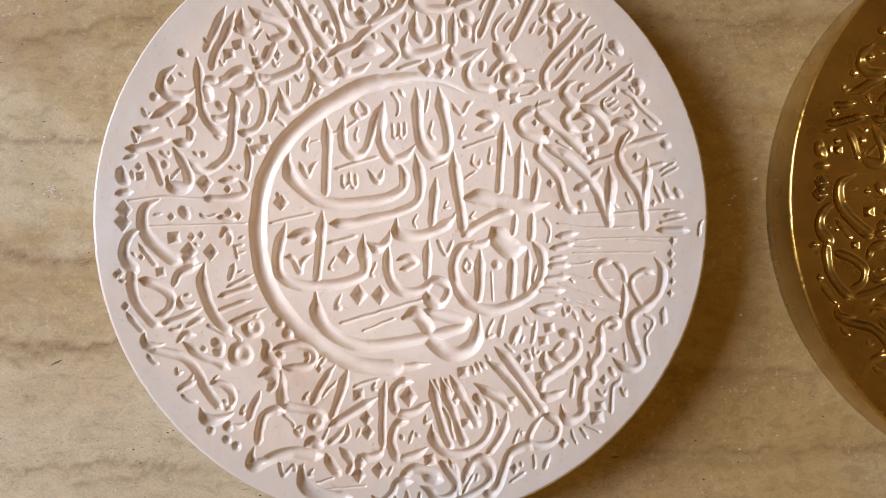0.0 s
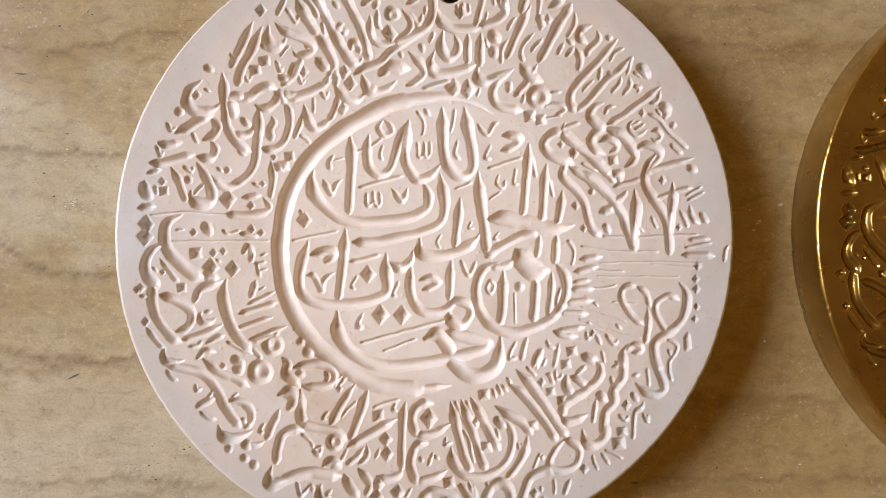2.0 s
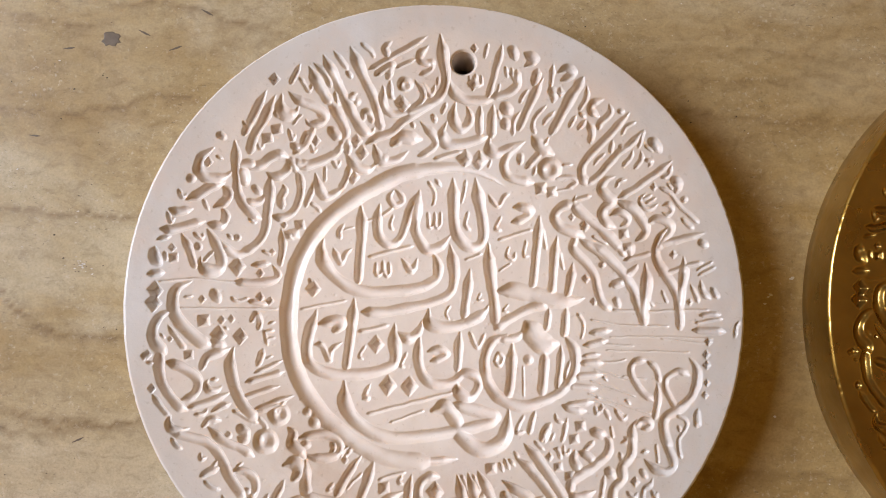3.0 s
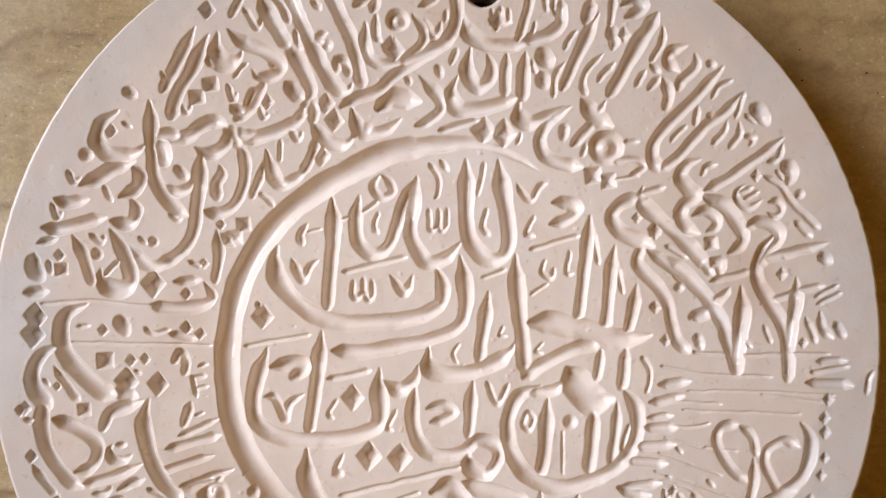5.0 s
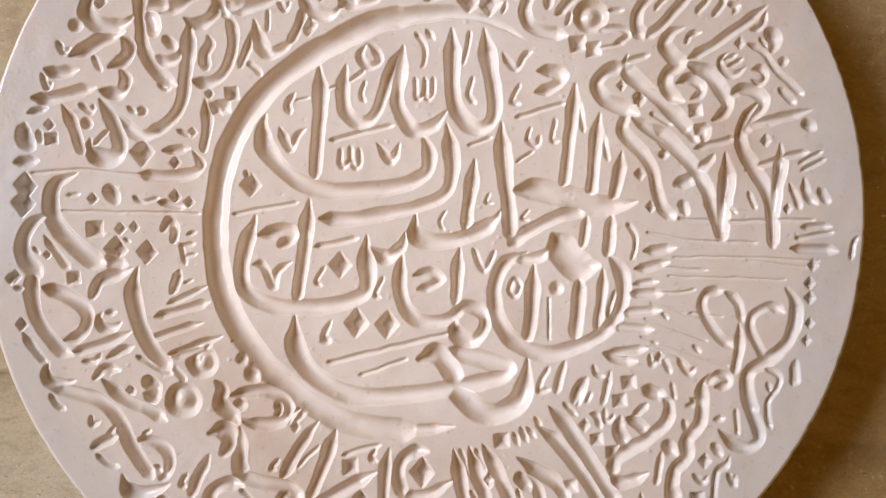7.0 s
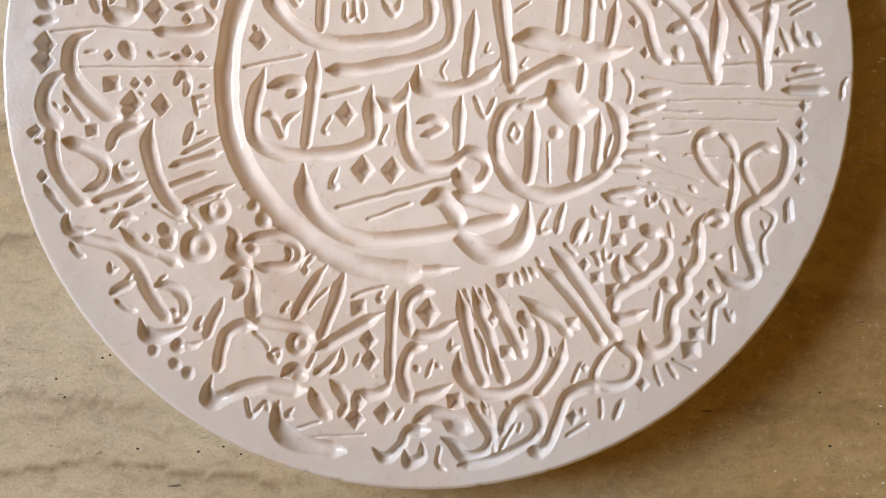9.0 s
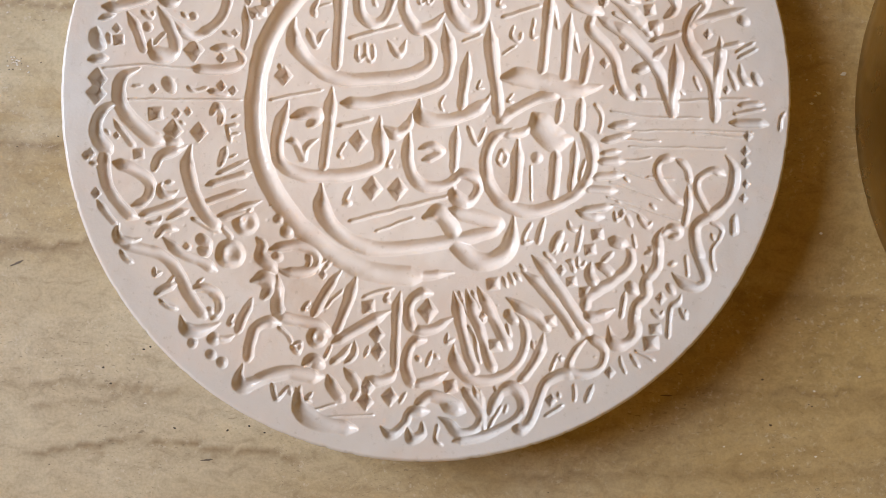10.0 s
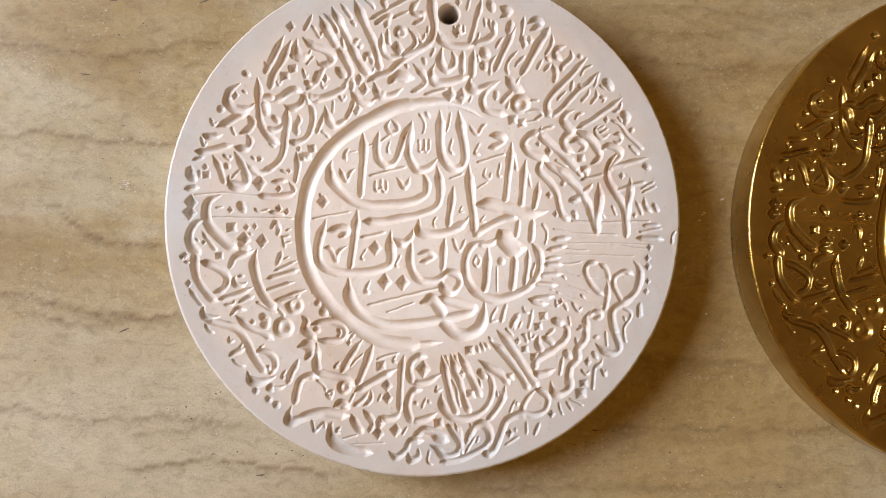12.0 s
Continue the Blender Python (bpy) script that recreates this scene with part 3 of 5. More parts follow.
def carve_words_e():
    cut(3.3, 100.3, 22.6, 100.7, 16.0, 100.0, 9.6, 99.2, 2.4)
    cut(2.5, 90.3, 27.2, 98.4, 29.4, 106.5, 31.6)
    cut(1.8, 90.8, 14.5, 100.4, 18.4, 108.5, 20.5)
    cut(2.5, 106.4, 29.0, 109.9, 27.2)
    dot(2.5, 96.3, 23.3)
    cut(2.2, 81.8, 18.6, 79.2, 14.0)
    cut(3.3, 71.3, 9.7, 77.4, 11.6)
    cut(1.3, 92.0, 8.7, 94.1, 3.5)
    cut(2.5, 73.3, 5.4, 74.7, 1.7)
    dot(2.5, 61.2, 12.1)
    dot(2.5, 64.8, 3.1)
    cut(1.8, 103.7, 11.7, 106.6, 4.8)
    cut(2.2, 107.4, 13.4, 108.7, 8.4, 111.4, 6.0)
    cut(2.2, 111.7, 10.8, 114.4, 6.8)
    cut(1.3, 106.5, 15.0, 113.3, 19.1)
    cut(1.3, 105.9, 16.9, 112.3, 21.2)
    dot(2.2, 103.3, 4.2)
    cut(2.5, 63.5, -9.6, 71.9, -8.2)
    cut(2.5, 61.1, -14.8, 70.5, -12.3)
    cut(1.8, 60.7, -18.9, 67.6, -17.8)
    cut(2.5, 59.8, -21.8, 69.2, -21.0)
    cut(2.5, 57.7, -27.4, 68.7, -25.8)
    cut(2.2, 55.5, -31.3, 66.6, -31.5)
    cut(2.5, 54.4, -38.9, 65.2, -36.9)
    cut(0.8, 63.8, -4.1, 76.2, -5.8, 95.1, -5.7)
    cut(0.6, 71.6, -11.1, 87.4, -10.0, 112.8, -10.0)
    cut(0.6, 70.3, -16.4, 87.6, -16.0, 103.6, -15.8)
    cut(1.0, 72.5, -0.0, 86.9, 0.1, 110.9, 1.5)
    cut(1.8, 107.2, -0.8, 115.6, 0.1)
    cut(1.3, 105.7, -3.9, 116.5, -1.7)
    cut(2.5, 104.9, -6.8, 117.5, -6.9)
    cut(0.6, 65.6, -24.0, 80.5, -27.7)
    cut(0.6, 64.3, -28.5, 82.3, -34.1)
    cut(0.6, 63.2, -33.6, 88.8, -40.9)
    dot(2.5, 111.0, -11.2)
    dot(2.5, 110.3, -16.4)
    dot(2.5, 110.6, -20.5)
    dot(2.2, 110.9, -27.7)
    dot(2.2, 110.2, -32.8)
    cut(2.5, 86.5, -19.5, 81.5, -20.5, 80.1, -24.2, 82.6, -29.1, 85.8, -32.9, 89.5, -35.7)
    cut(2.2, 86.2, -19.5, 90.2, -22.5, 91.6, -27.4)
    cut(2.5, 90.9, -28.4, 91.2, -34.9, 90.3, -42.4)
    cut(3.6, 103.6, -18.2, 106.7, -22.4, 106.5, -28.7, 104.0, -34.4, 99.4, -38.5, 94.8, -41.9, 93.9, -46.6, 96.0, -53.5)
    cut(2.2, 103.6, -24.9, 99.7, -23.2, 95.5, -25.3, 94.0, -29.3, 97.0, -35.5, 99.9, -39.3)
    cut(1.1, 106.8, -38.6, 107.5, -45.4)
    dot(2.5, 68.9, -39.2)
    cut(4.3, -98.1, 5.0, -103.9, 1.8, -105.2, -3.3, -103.7, -8.8, -99.0, -14.1, -93.3, -18.7, -88.7, -20.3)
    cut(4.0, -105.0, -6.8, -110.0, -9.6, -112.6, -14.5, -111.5, -19.6, -107.9, -23.7)
    cut(1.8, -106.6, -12.6, -102.9, -17.5, -99.3, -21.7)
    dot(1.8, -105.3, -18.4)


def carve_words_f():
    dot(5.4, -85.9, -16.0)
    cut(3.6, -89.2, -19.3, -82.9, -20.1)
    block(5.1, -92.1, -10.4)
    dot(2.5, -84.9, -10.0)
    dot(2.2, -81.0, -9.4)
    cut(2.5, -72.9, -10.1, -71.5, -7.4, -69.5, -9.7, -69.9, -13.1)
    dot(4.7, -77.1, -16.3)
    cut(2.9, -67.4, -20.7, -69.3, -27.2)
    cut(1.8, -70.4, -30.7, -59.2, -24.9)
    cut(2.2, -73.7, -34.6, -59.0, -29.6)
    cut(2.2, -75.0, -41.0, -60.3, -35.2)
    cut(2.2, -70.1, -45.6, -54.6, -38.9)
    cut(1.3, -68.0, -14.3, -63.8, -13.2)
    cut(1.3, -67.0, -17.5, -63.1, -16.1)
    cut(1.3, -65.7, -11.1, -63.4, -10.0)
    cut(1.3, -67.7, -13.6, -66.0, -19.4)
    dot(2.2, -115.3, -25.6)
    dot(5.4, -112.6, 0.9)
    dot(5.4, -112.8, -4.1)
    dot(2.5, -93.3, -2.0)
    cut(3.6, -89.5, 1.8, -87.0, -2.0)
    cut(1.3, -81.7, -0.7, -78.9, -2.2, -74.7, -0.5)
    dot(2.9, -70.0, -0.1)
    cut(0.8, -102.2, -5.8, -82.8, -5.3, -62.5, -4.7)
    cut(1.8, -74.5, -1.9, -66.7, -3.1)
    dot(2.5, -65.9, -1.5)


def carve_words_g():
    cut(3.6, -58.9, -95.0, -60.3, -99.9, -58.5, -102.7, -50.7, -99.7, -41.9, -97.7, -32.6, -99.4)
    cut(1.4, -34.0, -63.7, -29.5, -58.7)
    cut(1.4, 48.9, -87.7, 46.1, -93.8)
    dot(1.8, 49.6, -89.3)
    cut(2.8, 58.2, -82.5, 54.0, -87.0, 52.3, -92.4, 55.1, -94.5, 59.8, -94.2, 63.7, -91.1, 64.4, -85.8, 60.9, -82.8, 58.2, -82.5)
    cut(3.6, 55.9, -94.8, 50.6, -94.7, 44.6, -97.8, 42.2, -103.9, 39.8, -111.0, 36.8, -115.0)


def carve_words_h():
    cut(2.4, 60.8, -97.8, 58.6, -103.8)
    dot(2.8, 66.4, -93.7)
    cut(1.2, 69.5, -88.9, 71.9, -93.8)
    cut(1.4, 54.3, -98.0, 54.8, -103.9)
    dot(3.2, 46.6, -103.8)
    cut(3.2, 65.4, -77.7, 67.0, -83.1, 70.5, -84.2, 74.4, -80.3, 74.7, -72.2)
    cut(1.4, 107.3, -38.1, 108.1, -44.9)
    block(5.5, 80.1, -83.2)
    cut(1.0, 74.7, -85.7, 81.6, -89.1)
    cut(1.0, 69.8, -88.0, 70.2, -92.1)
    cut(1.4, 73.4, -87.3, 76.2, -91.5)
    cut(4.3, -40.2, -102.6, -39.4, -108.2, -35.4, -112.4, -28.3, -115.1, -19.7, -115.7)
    cut(1.0, -34.9, -110.0, -26.4, -107.8)
    cut(0.7, -29.6, -112.4, -13.3, -110.7)
    cut(3.2, -11.3, -114.9, -7.5, -117.6, -3.1, -113.6, -1.0, -109.6, 5.0, -108.9)
    cut(3.2, -2.2, -114.5, -0.5, -118.6, 3.0, -116.8, 3.1, -112.6)
    cut(4.0, 9.8, -106.6, 16.8, -108.5)
    cut(3.2, 15.9, -101.2, 20.3, -105.4, 23.1, -110.0, 21.0, -114.7, 16.1, -116.4, 11.8, -112.6, 8.6, -110.8)
    cut(2.0, 22.4, -100.7, 24.1, -114.4)
    cut(2.8, 26.0, -109.0, 28.1, -102.9, 33.6, -100.7, 36.9, -104.5, 35.0, -110.2, 28.4, -114.8, 21.4, -117.6, 14.1, -119.1)


def carve_words_i():
    cut(1.2, 31.7, -105.6, 30.8, -108.8)
    cut(1.4, 25.6, -114.4, 29.9, -106.0)
    cut(2.8, 34.2, -113.6, 38.4, -114.7)
    cut(1.4, 8.3, -113.3, 7.9, -118.5, 10.2, -120.3)
    cut(1.4, 44.6, -109.4, 51.1, -105.2)
    cut(1.4, 49.1, -100.8, 49.7, -102.8)
    dot(3.7, -68.7, 89.4)
    cut(2.4, -58.3, 96.0, -61.8, 87.9)
    cut(1.6, -58.3, 90.2, -54.4, 84.9, -53.1, 87.8)
    cut(3.4, -54.7, 95.2, -50.6, 87.7, -45.6, 80.4)
    cut(2.4, -52.8, 96.9, -47.9, 92.4, -45.7, 87.3)
    cut(3.1, -49.0, 100.2, -43.1, 89.1, -37.9, 79.6)
    cut(1.8, -44.7, 102.0, -39.2, 95.1)
    cut(1.8, -39.4, 93.9, -37.1, 91.4)
    cut(3.4, -38.2, 104.1, -32.8, 93.0, -27.7, 82.7, -24.1, 70.5)
    cut(1.6, -33.6, 105.7, -29.7, 102.6, -28.3, 99.8)
    cut(2.6, -21.4, 106.9, -24.0, 104.0, -22.5, 101.1)
    cut(2.4, -29.9, 94.8, -19.3, 101.5, -6.4, 109.6)
    cut(1.8, -19.3, 95.6, -10.6, 100.0)
    cut(2.6, -6.4, 105.0, -9.5, 99.8, -3.6, 97.4)
    cut(3.1, -26.8, 92.7, -21.4, 97.0, -22.1, 91.7)
    cut(3.7, -1.3, 110.7, 0.2, 101.3, 1.6, 90.6, -1.0, 84.3, -9.0, 79.3, -15.5, 77.2)
    dot(2.6, 13.0, 105.3)
    cut(1.6, 18.3, 107.1, 17.4, 101.4)
    cut(2.6, 24.4, 107.4, 21.6, 95.0, 19.4, 86.1)
    cut(3.7, 27.8, 106.6, 29.8, 101.9)
    cut(3.7, 33.5, 104.1, 37.6, 101.5, 34.1, 98.7)
    cut(3.7, 39.2, 97.6, 37.8, 91.4)
    cut(1.4, 25.8, 98.0, 26.7, 93.7)
    cut(1.4, 28.4, 97.4, 29.3, 92.5)
    cut(3.1, 19.9, 85.2, 26.4, 86.6, 30.9, 90.4, 32.1, 95.6)
    dot(1.8, 28.5, 95.2)
    cut(3.1, 30.7, 97.0, 30.9, 91.1)
    cut(1.4, 11.2, 93.7, 11.8, 89.6)
    cut(1.4, 13.6, 94.3, 14.3, 90.1)
    cut(1.4, 16.0, 93.9, 16.3, 90.2)
    cut(1.8, 10.9, 89.3, 16.8, 90.0)
    cut(1.8, 45.4, 99.9, 44.7, 90.4)
    cut(3.1, 47.6, 96.6, 51.5, 98.4, 53.8, 96.1, 49.1, 93.2)
    cut(4.2, 58.1, 94.9, 53.0, 86.2)
    dot(3.2, -34.1, 50.2)


def carve_words_j():
    cut(1.8, 47.2, 52.3, 53.8, 53.3, 56.2, 51.4, 52.2, 48.4)
    cut(0.9, 47.6, 47.2, 55.0, 48.9)
    cut(3.6, 56.3, 42.9, 50.5, 40.9, 47.8, 36.9, 50.5, 32.9, 55.7, 30.9, 59.6, 29.3)
    dot(2.2, 54.7, 36.9)
    block(4.3, -55.4, 29.6)
    block(4.3, -57.6, 25.9)
    cut(1.6, 121.8, -9.1, 122.2, -5.1, 123.4, -2.8)
    cut(0.8, 65.8, -20.6, 72.1, -20.9, 78.3, -19.6)
    cut(0.8, 67.1, -14.2, 81.3, -13.9)
    cut(0.6, 64.9, -36.3, 72.8, -38.2, 77.6, -41.2)
    cut(0.6, 77.0, -26.3, 86.4, -27.0)
    cut(0.6, 92.1, -10.6, 109.4, -12.1)
    cut(1.4, 23.3, 79.7, 24.4, 75.9)
    cut(1.4, -42.0, 90.3, -40.8, 86.5)
    cut(1.4, -45.1, 95.4, -43.5, 92.1)
    cut(1.6, -80.3, 71.5, -78.8, 68.6)
    cut(1.0, -14.6, -62.0, -10.8, -62.9)
    cut(1.1, -100.5, -1.5, -97.3, -0.6)
    cut(1.0, -83.7, -12.7, -82.0, -13.7)
    cut(1.0, -66.0, -24.6, -63.6, -23.4)
    cut(1.1, -109.3, -16.3, -107.6, -18.2)
    cut(1.0, 69.2, -26.7, 70.9, -28.5)
    cut(1.1, 78.2, -35.6, 80.3, -37.4)
    cut(1.0, 66.4, -34.7, 68.3, -35.3)
    cut(1.1, 86.8, 4.2, 88.8, 2.4)


def carve_words_k():
    cut(3.2, -109.7, -20.5, -109.5, -24.6, -109.3, -28.8, -108.1, -34.6, -104.8, -40.3, -100.4, -44.8, -97.3, -46.3)
    cut(2.6, -97.0, -46.0, -89.6, -43.4, -84.6, -41.1, -80.2, -38.8)
    cut(3.3, -105.8, -27.8, -100.3, -29.3, -95.5, -31.8, -93.1, -34.2, -93.0, -37.2, -94.9, -40.6, -98.8, -42.4)
    cut(1.8, -111.0, -40.0, -109.6, -42.6, -107.1, -46.0, -104.3, -48.5)
    dot(2.6, -111.5, -38.4)
    cut(3.0, -103.3, -48.2, -104.0, -51.5, -102.7, -54.1, -99.2, -54.7, -95.4, -53.4)
    cut(2.6, -88.8, -33.7, -89.7, -35.7, -88.6, -38.0, -85.9, -38.3, -83.2, -36.2)
    cut(1.5, -87.8, -34.0, -85.4, -33.6)
    cut(3.8, -79.2, -20.7, -80.4, -24.6, -80.6, -27.9, -79.3, -33.7, -77.0, -39.5, -73.3, -45.3, -69.8, -48.5)
    cut(3.6, -80.9, -21.1, -85.3, -22.9, -90.2, -25.3, -92.0, -29.5)
    block(3.8, -97.5, -24.6)
    dot(2.6, -114.0, -24.9)
    cut(1.6, -114.0, -28.1, -111.2, -28.4)
    cut(1.6, -93.5, -48.3, -90.2, -47.7, -88.7, -45.7)
    cut(2.4, -90.0, -52.4, -87.6, -49.8, -83.4, -49.8)
    cut(2.6, -86.6, -46.9, -83.6, -44.9, -79.5, -42.9)
    cut(1.6, -102.2, -57.8, -100.7, -60.2, -98.3, -61.9)
    cut(3.2, -102.5, -55.8, -94.9, -56.9, -88.0, -59.0, -83.9, -62.7, -81.0, -67.1, -78.9, -71.2, -76.0, -75.3, -72.7, -79.3)
    cut(2.8, -88.0, -52.7, -84.5, -55.6, -81.1, -58.1, -74.6, -60.6, -69.5, -63.4)
    cut(2.0, -81.2, -55.5, -79.5, -56.3, -80.2, -54.1)
    cut(3.4, -75.3, -52.3, -72.9, -54.4, -73.4, -57.2, -76.1, -56.1)
    cut(1.3, -78.6, -45.8, -73.4, -48.6, -68.4, -50.4)
    cut(2.8, -77.9, -71.0, -75.1, -69.6, -71.3, -70.1, -68.3, -73.0, -67.7, -76.9, -69.8, -80.0)
    cut(2.2, -71.8, -76.4, -70.2, -78.7)
    cut(3.4, -80.9, -79.1, -79.4, -83.3, -76.2, -84.7, -72.0, -83.7, -67.5, -81.2)
    cut(1.6, -90.5, -63.3, -90.0, -65.7, -88.1, -64.7)
    cut(2.8, -89.4, -72.3, -86.8, -70.4, -82.6, -68.6)
    cut(1.5, -85.7, -69.2, -83.6, -65.8)
    cut(1.5, -88.3, -74.1, -85.7, -76.1, -82.3, -77.1)
    bowl(3.2, -76.4, -88.6)
    bowl(4.2, -69.2, -87.0)
    bowl(3.4, -69.9, -92.4)
    bowl(3.4, -66.1, -94.9)
    cut(2.0, -68.9, -87.0, -65.2, -86.8, -62.3, -85.4)
    cut(1.3, -76.0, -68.2, -73.4, -66.3)
    cut(1.5, -62.4, -78.1, -64.2, -81.1, -62.8, -81.9)
    cut(3.4, -56.5, -72.6, -59.1, -78.3, -61.2, -84.1)
    cut(3.5, -46.9, -80.7, -51.4, -80.4, -55.2, -82.9, -56.8, -87.8, -57.3, -93.6)
    cut(3.4, -73.2, -53.9, -75.8, -52.8)
    cut(2.2, 42.5, -41.2, 41.2, -45.9, 40.5, -50.2)


def carve_words_l():
    cut(1.5, 38.1, -43.3, 36.0, -47.6, 35.6, -50.4, 38.6, -49.7)
    cut(3.4, 49.1, -45.8, 46.6, -49.5, 45.7, -52.5)
    cut(1.2, 48.6, -48.9, 46.6, -54.0)
    cut(1.2, 50.2, -50.0, 49.0, -53.0)
    cut(1.8, 55.6, -43.3, 54.6, -47.9, 53.5, -52.9)
    cut(1.5, 50.7, -42.3, 51.6, -44.7, 54.1, -45.6)
    cut(3.4, 38.7, -54.5, 43.8, -59.8, 49.0, -67.0, 54.1, -74.2, 58.7, -80.6)
    cut(1.3, 42.8, -53.3, 46.3, -56.6)
    cut(3.2, 35.3, -60.0, 40.7, -64.0, 45.8, -69.6, 50.9, -76.0, 54.5, -81.6)
    cut(1.4, 34.9, -57.7, 36.6, -60.1)
    cut(1.6, 28.8, -62.4, 30.4, -65.6)
    cut(1.6, 30.7, -61.0, 32.8, -64.5)
    cut(1.6, 32.7, -60.9, 34.9, -63.3)
    cut(1.4, 44.8, -66.0, 46.2, -69.6, 48.2, -68.5)
    dot(2.6, 48.7, -59.3)
    block(3.6, 52.4, -63.1)
    block(4.0, 57.1, -66.6)
    block(4.2, 60.7, -46.7)
    block(4.2, 58.3, -51.9)
    cut(1.8, 50.4, -56.1, 52.1, -56.6, 53.2, -59.5)
    cut(1.5, 54.2, -54.5, 54.6, -57.5, 56.1, -57.7, 57.0, -55.9)
    cut(3.4, 65.0, -48.2, 67.6, -49.1, 70.9, -50.4)
    cut(3.8, 69.8, -50.0, 72.5, -52.7, 71.5, -57.5, 67.3, -61.9, 62.2, -65.4, 58.0, -68.8, 57.2, -72.5)
    cut(3.4, 59.0, -56.3, 58.6, -60.6, 60.8, -64.1)
    cut(2.6, 60.6, -56.8, 63.3, -58.1, 66.3, -60.3)
    cut(2.4, 66.4, -52.4, 64.8, -54.1, 62.9, -55.9)
    cut(3.4, 57.3, -72.1, 59.2, -75.0, 63.4, -73.9, 67.3, -71.8)
    cut(1.8, 70.9, -65.1, 70.2, -69.7, 69.7, -74.7)
    cut(3.6, 83.4, -43.1, 81.3, -46.8, 81.5, -52.0, 81.0, -57.8, 77.7, -62.0, 78.0, -66.9, 74.7, -70.5, 74.1, -74.5, 73.9, -79.7)
    cut(2.2, 82.9, -45.7, 85.4, -43.5, 88.4, -44.2, 88.4, -46.2, 85.2, -47.0)
    cut(3.2, 71.6, -63.1, 74.3, -66.0)
    cut(1.7, 76.5, -56.3, 77.6, -59.7)
    cut(1.4, 72.8, -46.4, 73.9, -51.0)
    cut(1.6, 74.3, -39.7, 77.6, -43.3, 79.2, -41.6)
    cut(1.7, 78.2, -50.3, 79.5, -51.8, 77.2, -52.8)
    cut(1.7, 85.1, -56.2, 88.0, -55.4)
    cut(1.3, 91.2, -52.7, 91.9, -60.2)
    cut(3.0, 103.9, -37.3, 98.9, -39.7, 94.9, -41.8, 93.5, -45.8, 94.6, -51.6, 97.1, -57.2, 98.0, -61.0, 95.4, -63.5, 92.1, -63.1, 89.1, -61.1, 86.5, -58.7)
    cut(1.6, 98.9, -40.8, 102.8, -42.8, 102.8, -46.1, 100.3, -50.5, 100.1, -54.7, 101.0, -57.9)
    cut(1.3, 99.7, -44.9, 101.1, -47.5)
    cut(2.0, 106.6, -38.4, 107.0, -45.0)
    dot(3.0, 83.1, -67.9)
    cut(2.2, 84.9, -62.7, 87.3, -65.9)
    cut(1.8, 90.2, -65.8, 89.2, -68.7, 86.5, -70.9, 86.1, -75.5, 85.7, -81.0)
    cut(1.6, 89.7, -71.1, 91.4, -74.0, 91.9, -71.5)
    cut(1.6, 79.9, -71.6, 82.6, -73.8, 83.9, -72.0)
    block(4.0, 81.4, -78.3)
    cut(1.5, 66.2, -38.7, 67.1, -41.3, 68.7, -39.6)
    cut(1.6, 70.0, -39.2, 71.7, -41.8, 72.4, -43.4)
    cut(2.6, 53.5, -39.0, 58.8, -40.5, 62.5, -40.7)
    block(4.0, 45.5, -76.8)


